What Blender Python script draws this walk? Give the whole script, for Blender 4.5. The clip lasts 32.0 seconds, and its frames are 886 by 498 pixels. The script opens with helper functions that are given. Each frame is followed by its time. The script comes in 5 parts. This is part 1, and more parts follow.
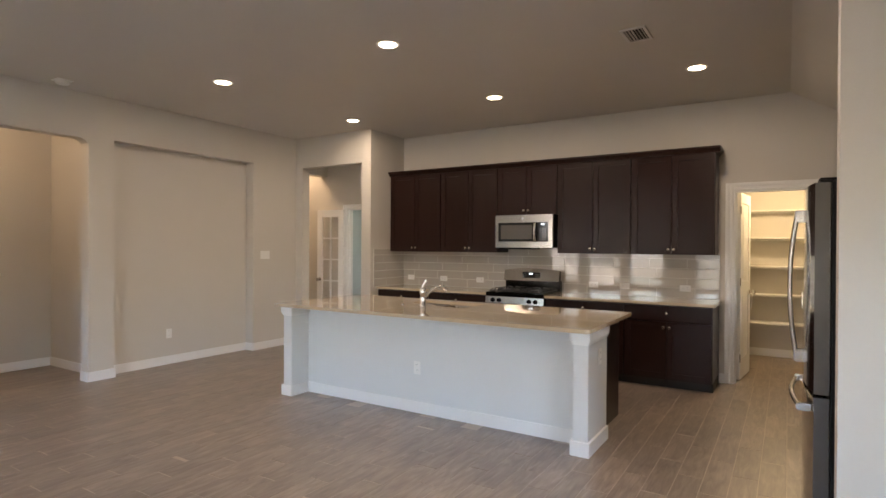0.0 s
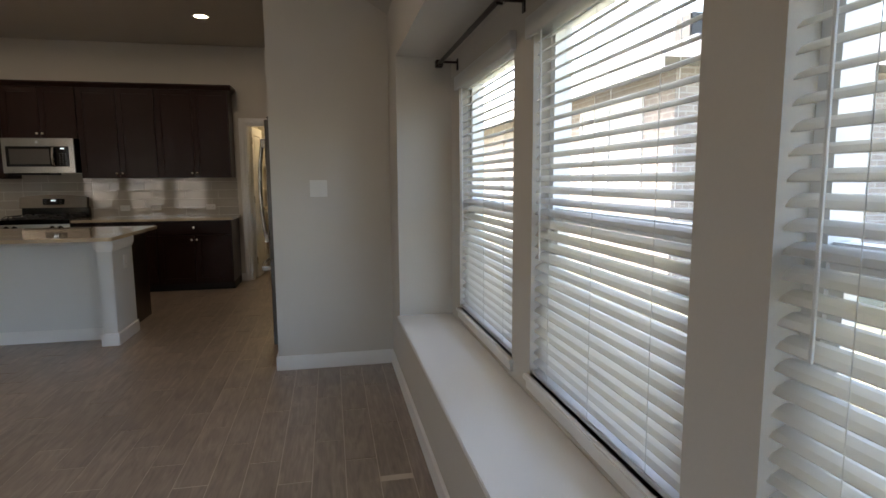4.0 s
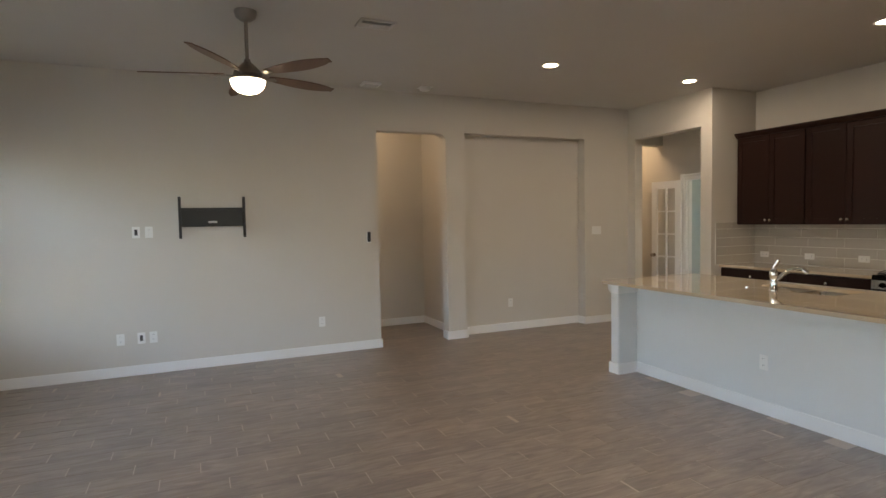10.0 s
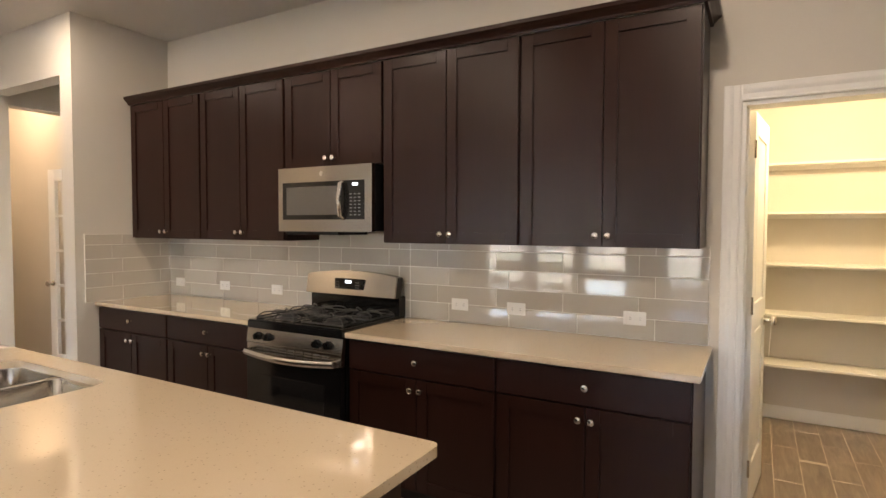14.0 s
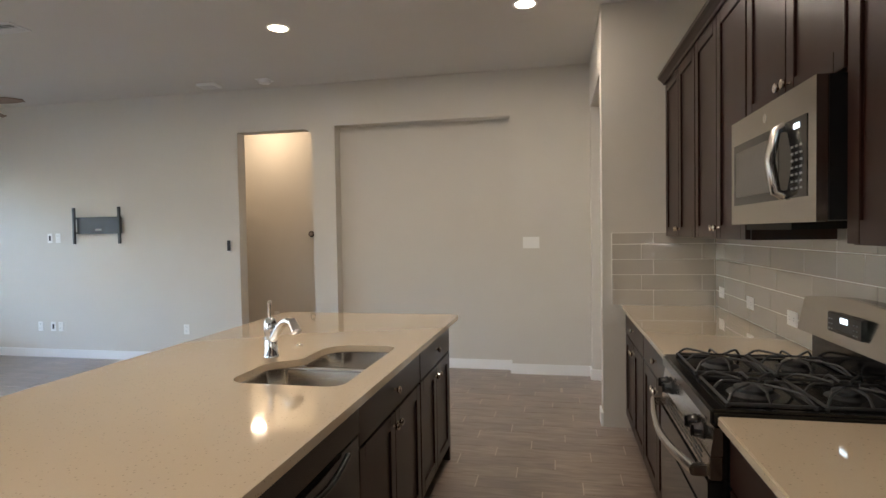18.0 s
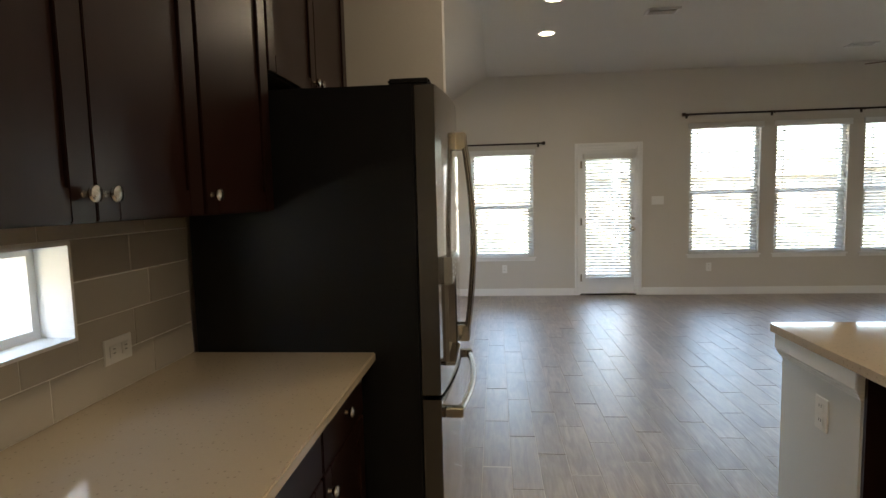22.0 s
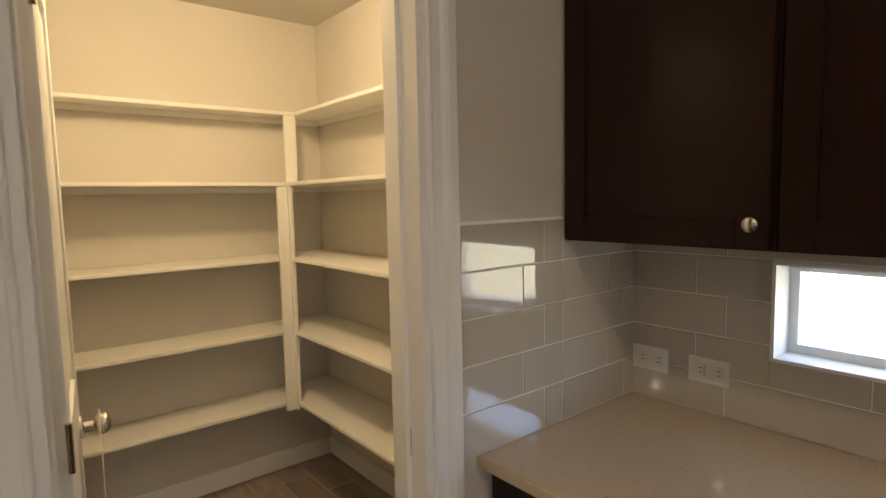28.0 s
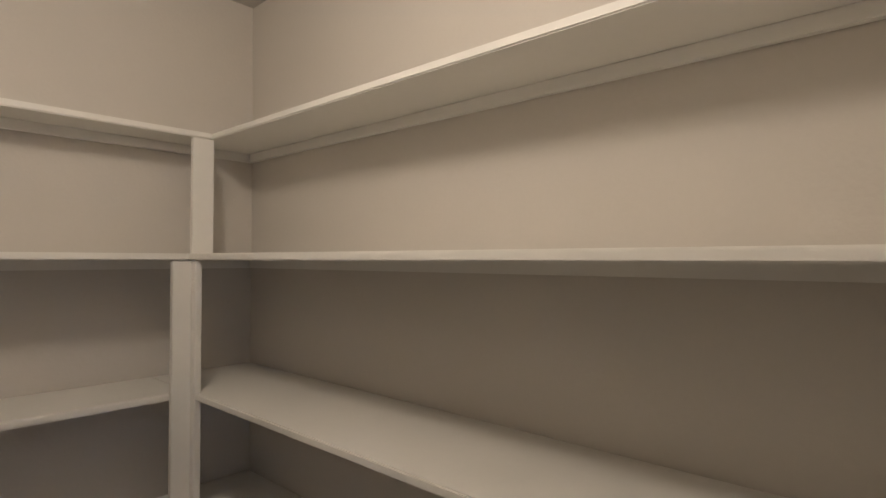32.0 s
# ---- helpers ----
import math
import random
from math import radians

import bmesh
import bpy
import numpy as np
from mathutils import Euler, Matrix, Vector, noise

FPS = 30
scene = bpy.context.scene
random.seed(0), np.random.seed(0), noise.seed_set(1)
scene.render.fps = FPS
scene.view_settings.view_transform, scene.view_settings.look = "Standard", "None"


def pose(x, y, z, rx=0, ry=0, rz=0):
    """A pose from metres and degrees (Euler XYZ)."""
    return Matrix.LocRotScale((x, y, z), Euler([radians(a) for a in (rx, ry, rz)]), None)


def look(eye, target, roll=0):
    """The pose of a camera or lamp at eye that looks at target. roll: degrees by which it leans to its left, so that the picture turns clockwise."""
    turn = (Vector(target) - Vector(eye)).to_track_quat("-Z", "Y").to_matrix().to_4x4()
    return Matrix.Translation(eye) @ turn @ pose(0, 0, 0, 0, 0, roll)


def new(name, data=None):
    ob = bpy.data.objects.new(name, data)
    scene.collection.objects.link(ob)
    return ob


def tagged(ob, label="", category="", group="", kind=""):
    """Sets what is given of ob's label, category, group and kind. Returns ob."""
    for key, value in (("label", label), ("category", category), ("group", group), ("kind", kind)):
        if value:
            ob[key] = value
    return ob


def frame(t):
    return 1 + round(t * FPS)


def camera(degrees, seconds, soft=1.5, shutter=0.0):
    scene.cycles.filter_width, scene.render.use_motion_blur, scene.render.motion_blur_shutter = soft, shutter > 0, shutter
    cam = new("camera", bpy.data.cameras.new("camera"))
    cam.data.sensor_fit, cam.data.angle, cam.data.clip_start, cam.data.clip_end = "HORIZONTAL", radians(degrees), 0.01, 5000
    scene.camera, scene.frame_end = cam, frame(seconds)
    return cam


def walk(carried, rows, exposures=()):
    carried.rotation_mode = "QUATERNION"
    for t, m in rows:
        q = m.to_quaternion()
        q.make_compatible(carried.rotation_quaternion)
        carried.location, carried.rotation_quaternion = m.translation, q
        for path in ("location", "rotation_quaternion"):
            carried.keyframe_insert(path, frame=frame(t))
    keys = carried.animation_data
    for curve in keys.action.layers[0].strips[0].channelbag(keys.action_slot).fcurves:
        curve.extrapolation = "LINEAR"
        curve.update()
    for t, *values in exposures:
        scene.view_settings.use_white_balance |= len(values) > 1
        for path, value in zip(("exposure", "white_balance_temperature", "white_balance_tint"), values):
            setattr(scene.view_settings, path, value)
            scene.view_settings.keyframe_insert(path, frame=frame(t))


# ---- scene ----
cam = camera(77.3, 32.0)
PATH = [
    (0, (4.914, -6.78, 1.486), (3.858, -5.082, 1.475), 0.3),
    (0.5, (5.175, -6.994, 1.446), (4.328, -5.182, 1.431), 0.1),
    (1, (5.389, -7.263, 1.433), (4.737, -5.372, 1.393), -0.1),
    (1.5, (5.47, -7.464, 1.405), (5.018, -5.517, 1.343), 0.1),
    (2, (5.524, -7.692, 1.364), (5.357, -5.7, 1.283), 0.3),
    (2.5, (5.574, -7.846, 1.364), (5.741, -5.857, 1.248), 0.1),
    (4.5, (5.483, -7.919, 1.337), (5.88, -5.976, 1.077), -0.4),
    (5, (5.505, -8.016, 1.327), (5.413, -6.032, 1.097), -0.5),
    (5.5, (5.538, -8.173, 1.366), (4.748, -6.345, 1.176), -0.9),
    (6, (5.481, -8.379, 1.445), (4.109, -6.935, 1.262), -0.8),
    (6.5, (5.501, -8.363, 1.475), (3.774, -7.369, 1.304), -1.0),
    (7, (5.521, -8.405, 1.492), (3.61, -7.839, 1.327), -1.1),
    (7.5, (5.508, -8.403, 1.49), (3.53, -8.156, 1.327), -1.1),
    (8, (5.491, -8.221, 1.49), (3.5, -8.148, 1.318), -1.2),
    (8.5, (5.456, -7.906, 1.47), (3.464, -7.86, 1.291), -1.5),
    (9, (5.219, -7.533, 1.49), (3.235, -7.369, 1.304), -1.5),
    (9.5, (5.089, -7.181, 1.494), (3.156, -6.689, 1.348), -1.3),
    (10, (4.966, -6.629, 1.533), (3.138, -5.824, 1.429), -1.1),
    (10.5, (4.761, -6.266, 1.466), (3.105, -5.146, 1.399), -0.8),
    (11, (4.694, -5.73, 1.487), (3.222, -4.378, 1.419), -0.7),
    (11.5, (4.656, -5.174, 1.519), (3.293, -3.712, 1.434), -0.6),
    (12, (4.501, -4.812, 1.498), (3.319, -3.2, 1.421), -0.4),
    (12.5, (4.472, -4.411, 1.496), (3.398, -2.725, 1.431), -0.4),
    (13, (4.437, -3.85, 1.463), (3.412, -2.133, 1.414), -0.2),
    (13.5, (4.5, -3.457, 1.494), (3.512, -1.719, 1.42), 0.2),
    (15.5, (4.275, -1.76, 1.5), (3.218, -0.064, 1.418), -0.0),
    (16, (4.101, -1.489, 1.49), (2.797, 0.024, 1.412), -0.2),
    (16.5, (4.037, -1.294, 1.487), (2.447, -0.084, 1.421), -0.6),
    (17, (4.075, -1.121, 1.474), (2.171, -0.508, 1.431), -1.2),
    (17.5, (4.117, -1.114, 1.454), (2.118, -1.052, 1.416), -0.8),
    (18, (4.225, -1.105, 1.454), (2.268, -1.511, 1.397), -0.9),
    (18.5, (4.369, -1.044, 1.451), (2.535, -1.839, 1.385), -1.0),
    (19, (4.585, -0.969, 1.471), (2.949, -2.115, 1.38), -1.2),
    (19.5, (4.7, -0.798, 1.455), (3.324, -2.246, 1.354), -1.4),
    (20, (4.853, -0.707, 1.454), (3.804, -2.407, 1.341), -1.3),
    (20.5, (4.986, -0.618, 1.461), (4.257, -2.476, 1.336), -1.2),
    (21, (5.035, -0.546, 1.457), (4.595, -2.492, 1.316), -1.3),
    (21.5, (4.936, -0.559, 1.465), (4.794, -2.548, 1.309), -1.4),
    (22, (4.834, -0.713, 1.437), (5.024, -2.696, 1.253), -1.4),
    (22.5, (4.79, -0.975, 1.437), (5.317, -2.894, 1.241), -1.7),
    (23, (4.57, -1.165, 1.427), (5.513, -2.918, 1.238), -1.8),
    (23.5, (4.27, -1.164, 1.421), (5.611, -2.641, 1.275), -2.1),
    (24, (3.931, -1.164, 1.461), (5.621, -2.222, 1.299), -1.9),
    (24.5, (3.658, -1.164, 1.463), (5.545, -1.812, 1.315), -1.5),
    (25, (3.337, -1.198, 1.472), (5.318, -1.435, 1.334), -1.3),
    (25.5, (3.157, -1.145, 1.485), (5.149, -1.054, 1.337), -0.8),
    (27.5, (4.006, -1.136, 1.518), (5.538, 0.135, 1.331), -0.9),
    (28, (4.396, -0.953, 1.526), (5.651, 0.593, 1.342), -1.2),
    (28.5, (4.586, -0.731, 1.51), (5.42, 1.08, 1.351), -0.9),
    (29, (4.749, -0.456, 1.5), (5.172, 1.494, 1.373), -0.7),
    (29.5, (4.902, -0.175, 1.53), (5.043, 1.818, 1.42), -0.4),
    (30, (4.963, -0.02, 1.584), (4.955, 1.975, 1.445), -0.4),
    (30.5, (4.927, 0.086, 1.602), (4.862, 2.082, 1.514), -0.3),
    (31, (4.936, 0.14, 1.609), (5.077, 2.135, 1.588), -0.2),
    (31.5, (4.905, 0.162, 1.607), (5.822, 1.939, 1.619), 0),
    (32, (4.897, 0.177, 1.606), (6.375, 1.524, 1.643), 0.1),
]
EXPOSURES = [
    (0, 4.74, 6900, 13), (1, 4.62, 7000, 11), (2, 4.08, 6500, 10), (4.5, 3.2, 7000, 10), (5, 3.5, 7050, 11), (6, 4.65, 7500, 13), (7, 4.13, 7500, 11), (8, 3.68, 7100, 9),
    (9, 3.75, 6950, 8), (10, 4.32, 7000, 9), (11, 4.6, 7000, 13), (12, 4.63, 7050, 11), (13, 5.05, 7000, 12), (13.5, 5.27, 6950, 12), (15.5, 5.6, 6250, 8), (16, 5.7, 6150, 7),
    (17, 5.43, 6550, 10), (18, 4.92, 6150, 7), (19, 4.28, 6300, 9), (20, 3.88, 6450, 7), (21, 3.88, 6950, 8), (22, 4.22, 7100, 4), (23, 4.98, 6650, 3), (24, 5.43, 6350, 5),
    (25, 5.7, 6450, 10), (27.5, 5, 6600, 11), (28, 4.32, 7000, 12), (29, 3.52, 8000, 10), (30, 3.55, 5750, 12), (31, 3.42, 5050, 18), (32, 3.35, 5100, 20),
]
walk(cam, [(t, look(eye, target, roll)) for t, eye, target, roll in PATH], EXPOSURES)
SKY_STRENGTH = 0.15
DOWN_WATTS, PANTRY_WATTS = 0.36, 1.7
WARM = (1.0, 0.83, 0.68)

# ---- light ----
world = bpy.data.worlds.new("sky")
scene.world = world
world.use_nodes = True
wn = world.node_tree.nodes
sky = wn.new("ShaderNodeTexSky")
sky.sky_type = "NISHITA"
sky.sun_disc = False
sky.sun_elevation = radians(48)
sky.sun_rotation = radians(325)
sky.air_density, sky.dust_density = 1.0, 4.0
wn["Background"].inputs["Strength"].default_value = SKY_STRENGTH
world.node_tree.links.new(sky.outputs["Color"], wn["Background"].inputs["Color"])

sun_data = bpy.data.lights.new("sun", "SUN")
sun_data.energy, sun_data.angle, sun_data.color = 2.0, radians(20), (1.0, 0.985, 0.965)
sun = new("sun", sun_data)
sun.matrix_world = look((0, 0, 30), (16, -22, 0))

# ---- plan, in metres ----
XT, XR, YW, YK = -1.465, 5.925, -8.705, 0.0      # television wall, right wall, window wall, kitchen wall
CZ = 3.10                                        # flat ceiling
XS, ZS = 4.93, 2.49                              # where the slope starts, and its foot on the right wall
CT = 0.91                                        # worktops
UB, UT = 1.405, 2.49                              # wall cabinets
NX = 6.28                                        # back of the window seat recess
NY0, NY1, NS, NT = -8.30, -4.325, 0.445, 2.12   # window recess: ends, sill, head
NOOK = ((-4.55, -5.57), (-5.80, -6.80), (-7.03, -8.05))
LOW_WINDOWS = ((0.40, 0.995), (1.45, 2.025))
WALL_WINDOWS = ((4.29, 5.17, 0.565, 2.08), (1.23, 2.155, 0.575, 2.36), (0.105, 1.03, 0.575, 2.36), (-1.035, -0.10, 0.575, 2.36))
HO0, HO1, HOZ = -4.64, -3.735, 2.62            # hall opening
NI0, NI1, NIZ = -3.47, -1.575, 2.64             # niche
CY, CX0, CX1, CHZ = -0.785, -1.32, -0.165, 2.65 # corridor header
ROT = {"k": 0, "r": -90, "w": 180, "t": 90}


def frame_of(wall, x, y, z=0.0):
    """Looking at a wall: x to the right, y into the wall, z up, from the given corner."""
    return pose(x, y, z, 0, 0, ROT[wall])


# ---- materials ----
def material(name, base, rough=0.5, metal=0.0, grain=0.06, scale=40.0, bump=0.0, spec=0.5, coat=0.0, stain=0.05, stain_scale=2.5, stretch=(1, 1, 1), per_object=0.0):
    m = bpy.data.materials.new(name)
    m.use_nodes = True
    nt = m.node_tree
    n, l = nt.nodes, nt.links
    b = n["Principled BSDF"]
    b.inputs["Roughness"].default_value = rough
    b.inputs["Metallic"].default_value = metal
    b.inputs["Specular IOR Level"].default_value = spec
    b.inputs["Coat Weight"].default_value = coat
    b.inputs["Coat Roughness"].default_value = 0.03
    tc = n.new("ShaderNodeTexCoord")
    mp = n.new("ShaderNodeMapping")
    mp.inputs["Scale"].default_value = stretch
    l.new(tc.outputs["Object"], mp.inputs["Vector"])
    fine, big = n.new("ShaderNodeTexNoise"), n.new("ShaderNodeTexNoise")
    fine.inputs["Scale"].default_value, fine.inputs["Detail"].default_value = scale, 5
    big.inputs["Scale"].default_value, big.inputs["Detail"].default_value = stain_scale, 3
    for t in (fine, big):
        l.new(mp.outputs["Vector"], t.inputs["Vector"])
    total = n.new("ShaderNodeMath")
    total.operation = "MULTIPLY_ADD"
    l.new(fine.outputs["Fac"], total.inputs[0])
    total.inputs[1].default_value = 2 * grain
    total.inputs[2].default_value = 1 - grain - stain
    second = n.new("ShaderNodeMath")
    second.operation = "MULTIPLY_ADD"
    l.new(big.outputs["Fac"], second.inputs[0])
    second.inputs[1].default_value = 2 * stain
    l.new(total.outputs[0], second.inputs[2])
    level = second.outputs[0]
    if per_object:
        info = n.new("ShaderNodeObjectInfo")
        third = n.new("ShaderNodeMath")
        third.operation = "MULTIPLY_ADD"
        l.new(info.outputs["Random"], third.inputs[0])
        third.inputs[1].default_value = per_object
        add = n.new("ShaderNodeMath")
        add.operation = "SUBTRACT"
        l.new(level, add.inputs[0])
        add.inputs[1].default_value = per_object / 2
        l.new(add.outputs[0], third.inputs[2])
        level = third.outputs[0]
    mix = n.new("ShaderNodeVectorMath")
    mix.operation = "SCALE"
    mix.inputs[0].default_value = base
    l.new(level, mix.inputs["Scale"])
    l.new(mix.outputs["Vector"], b.inputs["Base Color"])
    if bump:
        bp = n.new("ShaderNodeBump")
        bp.inputs["Strength"].default_value = bump
        bp.inputs["Distance"].default_value = 0.002
        l.new(fine.outputs["Fac"], bp.inputs["Height"])
        l.new(bp.outputs["Normal"], b.inputs["Normal"])
    return m


def glow(name, colour, strength):
    m = bpy.data.materials.new(name)
    m.use_nodes = True
    b = m.node_tree.nodes["Principled BSDF"]
    b.inputs["Base Color"].default_value = (*colour, 1)
    b.inputs["Emission Color"].default_value = (*colour, 1)
    b.inputs["Emission Strength"].default_value = strength
    return m


def glass(name, tint=(1, 1, 1), rough=0.0):
    m = bpy.data.materials.new(name)
    m.use_nodes = True
    n, l = m.node_tree.nodes, m.node_tree.links
    out = n["Material Output"]
    n.remove(n["Principled BSDF"])
    clear, gloss, mix = n.new("ShaderNodeBsdfTransparent"), n.new("ShaderNodeBsdfGlossy"), n.new("ShaderNodeMixShader")
    mix.inputs[0].default_value = 0.05
    clear.inputs["Color"].default_value = (*tint, 1)
    gloss.inputs["Roughness"].default_value = rough
    l.new(clear.outputs[0], mix.inputs[1])
    l.new(gloss.outputs[0], mix.inputs[2])
    l.new(mix.outputs[0], out.inputs["Surface"])
    return m


def quartz():
    m = material("quartz", (0.56, 0.455, 0.328), rough=0.07, grain=0.05, scale=260, stain=0.03, spec=0.6, coat=0.7)
    n, l = m.node_tree.nodes, m.node_tree.links
    b = n["Principled BSDF"]
    tc = n.new("ShaderNodeTexCoord")
    vor = n.new("ShaderNodeTexVoronoi")
    vor.inputs["Scale"].default_value = 75
    l.new(tc.outputs["Object"], vor.inputs["Vector"])
    near = n.new("ShaderNodeMath")
    near.operation = "LESS_THAN"
    near.inputs[1].default_value = 0.2
    l.new(vor.outputs["Distance"], near.inputs[0])
    sep = n.new("ShaderNodeSeparateColor")
    l.new(vor.outputs["Color"], sep.inputs[0])
    some = n.new("ShaderNodeMath")
    some.operation = "GREATER_THAN"
    some.inputs[1].default_value = 0.62
    l.new(sep.outputs[0], some.inputs[0])
    both = n.new("ShaderNodeMath")
    both.operation = "MULTIPLY"
    l.new(near.outputs[0], both.inputs[0])
    l.new(some.outputs[0], both.inputs[1])
    half = n.new("ShaderNodeMath")
    half.operation = "MULTIPLY"
    half.inputs[1].default_value = 0.38
    l.new(both.outputs[0], half.inputs[0])
    old = b.inputs["Base Color"].links[0].from_socket
    mix = n.new("ShaderNodeMix")
    mix.data_type = "RGBA"
    l.new(half.outputs[0], mix.inputs["Factor"])
    l.new(old, mix.inputs["A"])
    mix.inputs["B"].default_value = (0.16, 0.13, 0.10, 1)
    l.new(mix.outputs["Result"], b.inputs["Base Color"])
    return m


def plank_tile(island=False):
    """Grey-brown wood-look tile: long streaks, a tone of its own for each plank."""
    m = bpy.data.materials.new("plank_tile")
    m.use_nodes = True
    n, l = m.node_tree.nodes, m.node_tree.links
    b = n["Principled BSDF"]
    b.inputs["Roughness"].default_value = 0.46
    b.inputs["Specular IOR Level"].default_value = 1.0
    b.inputs["Coat Weight"].default_value, b.inputs["Coat Roughness"].default_value = 0.8, 0.36
    geo = n.new("ShaderNodeNewGeometry")
    if island:
        rnd = geo.outputs["Random Per Island"]
    else:
        rnd = n.new("ShaderNodeObjectInfo").outputs["Random"]
    shift = n.new("ShaderNodeMath")
    shift.operation = "MULTIPLY"
    shift.inputs[1].default_value = 37.0
    l.new(rnd, shift.inputs[0])
    mp = n.new("ShaderNodeMapping")
    mp.inputs["Scale"].default_value = (12, 2.1, 12)
    l.new(geo.outputs["Position"], mp.inputs["Vector"])
    off = n.new("ShaderNodeCombineXYZ")
    l.new(shift.outputs[0], off.inputs[0])
    l.new(shift.outputs[0], off.inputs[1])
    l.new(off.outputs[0], mp.inputs["Location"])
    streak = n.new("ShaderNodeTexNoise")
    streak.inputs["Scale"].default_value, streak.inputs["Detail"].default_value = 1.6, 8
    streak.inputs["Distortion"].default_value = 1.4
    l.new(mp.outputs["Vector"], streak.inputs["Vector"])
    ramp = n.new("ShaderNodeValToRGB")
    ramp.color_ramp.elements[0].position, ramp.color_ramp.elements[0].color = 0.28, (0.148, 0.108, 0.083, 1)
    ramp.color_ramp.elements[1].position, ramp.color_ramp.elements[1].color = 0.74, (0.340, 0.269, 0.216, 1)
    mid = ramp.color_ramp.elements.new(0.5)
    mid.color = (0.233, 0.177, 0.138, 1)
    # fine pores drawn out along the plank
    fine_map = n.new("ShaderNodeMapping")
    fine_map.inputs["Scale"].default_value = (95, 5.5, 95)
    l.new(geo.outputs["Position"], fine_map.inputs["Vector"])
    l.new(off.outputs[0], fine_map.inputs["Location"])
    pores = n.new("ShaderNodeTexNoise")
    pores.inputs["Scale"].default_value, pores.inputs["Detail"].default_value = 1.0, 4
    l.new(fine_map.outputs["Vector"], pores.inputs["Vector"])
    both = n.new("ShaderNodeMath")
    both.operation = "MULTIPLY_ADD"
    l.new(pores.outputs["Fac"], both.inputs[0])
    both.inputs[1].default_value = 0.45
    soften = n.new("ShaderNodeMath")
    soften.operation = "MULTIPLY_ADD"
    l.new(streak.outputs["Fac"], soften.inputs[0])
    soften.inputs[1].default_value, soften.inputs[2].default_value = 0.85, -0.15
    l.new(soften.outputs[0], both.inputs[2])
    l.new(both.outputs[0], ramp.inputs["Fac"])
    tone = n.new("ShaderNodeMapRange")
    tone.inputs["To Min"].default_value, tone.inputs["To Max"].default_value = 0.86, 1.12
    l.new(rnd, tone.inputs["Value"])
    sc = n.new("ShaderNodeVectorMath")
    sc.operation = "SCALE"
    l.new(ramp.outputs["Color"], sc.inputs[0])
    l.new(tone.outputs["Result"], sc.inputs["Scale"])
    # cloudy patches across the glaze
    cloud = n.new("ShaderNodeTexNoise")
    cloud.inputs["Scale"].default_value, cloud.inputs["Detail"].default_value = 3.4, 4
    l.new(geo.outputs["Position"], cloud.inputs["Vector"])
    patch = n.new("ShaderNodeMapRange")
    patch.inputs["From Min"].default_value, patch.inputs["From Max"].default_value = 0.3, 0.7
    patch.inputs["To Min"].default_value, patch.inputs["To Max"].default_value = 0.86, 1.12
    l.new(cloud.outputs["Fac"], patch.inputs["Value"])
    sc2 = n.new("ShaderNodeVectorMath")
    sc2.operation = "SCALE"
    l.new(sc.outputs["Vector"], sc2.inputs[0])
    l.new(patch.outputs["Result"], sc2.inputs["Scale"])
    l.new(sc2.outputs["Vector"], b.inputs["Base Color"])
    bp = n.new("ShaderNodeBump")
    bp.inputs["Strength"].default_value, bp.inputs["Distance"].default_value = 0.16, 0.001
    l.new(streak.outputs["Fac"], bp.inputs["Height"])
    l.new(bp.outputs["Normal"], b.inputs["Normal"])
    return m


PAINT = material("wall_paint", (0.615, 0.577, 0.520), rough=0.75, grain=0.02, scale=90, bump=0.25, spec=0.3, stain=0.02)
CEIL = material("ceiling_paint", (0.60, 0.57, 0.525), rough=0.85, grain=0.02, scale=70, bump=0.3, spec=0.2, stain=0.02)
TRIM = material("white_trim", (0.83, 0.82, 0.80), rough=0.42, grain=0.015, scale=60, stain=0.015)
SHELF = material("shelf_paint", (0.78, 0.76, 0.71), rough=0.45, grain=0.02, scale=50, stain=0.03)
ISLAND_PAINT = material("island_paint", (0.71, 0.715, 0.70), rough=0.6, grain=0.015, scale=80, bump=0.2, stain=0.015)
ESPRESSO = material("espresso_wood", (0.0200, 0.0072, 0.0052), rough=0.30, grain=0.15, scale=9, stretch=(9, 9, 0.6), stain=0.12, spec=0.27, per_object=0.12)
TOEKICK = material("toe_kick", (0.018, 0.013, 0.011), rough=0.6)
QUARTZ = quartz()
TILE = material("glazed_tile", (0.52, 0.480, 0.418), rough=0.05, grain=0.02, scale=30, stain=0.02, spec=0.6, coat=0.8, per_object=0.07)
GROUT = material("grout", (0.82, 0.80, 0.75), rough=0.9, grain=0.06, scale=120)
FLOOR_GROUT = material("floor_grout", (0.58, 0.51, 0.44), rough=0.9, grain=0.08, scale=90)
PLANK, PLANK_FAR = plank_tile(), plank_tile(True)
STEEL = material("stainless_steel", (0.60, 0.575, 0.54), rough=0.20, metal=1.0, grain=0.05, scale=6, stretch=(2, 2, 160), stain=0.02)
STEEL_BRUSH = material("brushed_steel", (0.46, 0.43, 0.39), rough=0.2, metal=1.0, grain=0.05, scale=6, stretch=(160, 160, 2), stain=0.02)
FRIDGE_STEEL = material("fridge_steel", (0.60, 0.58, 0.55), rough=0.11, metal=1.0, grain=0.02, scale=1.4, stretch=(6, 6, 0.35), bump=0.9, stain=0.02)
DOOR_EDGE = material("door_edge_grey", (0.13, 0.12, 0.11), rough=0.35, metal=0.7)
CHROME = material("chrome", (0.78, 0.77, 0.76), rough=0.07, metal=1.0, grain=0.01, stain=0.01)
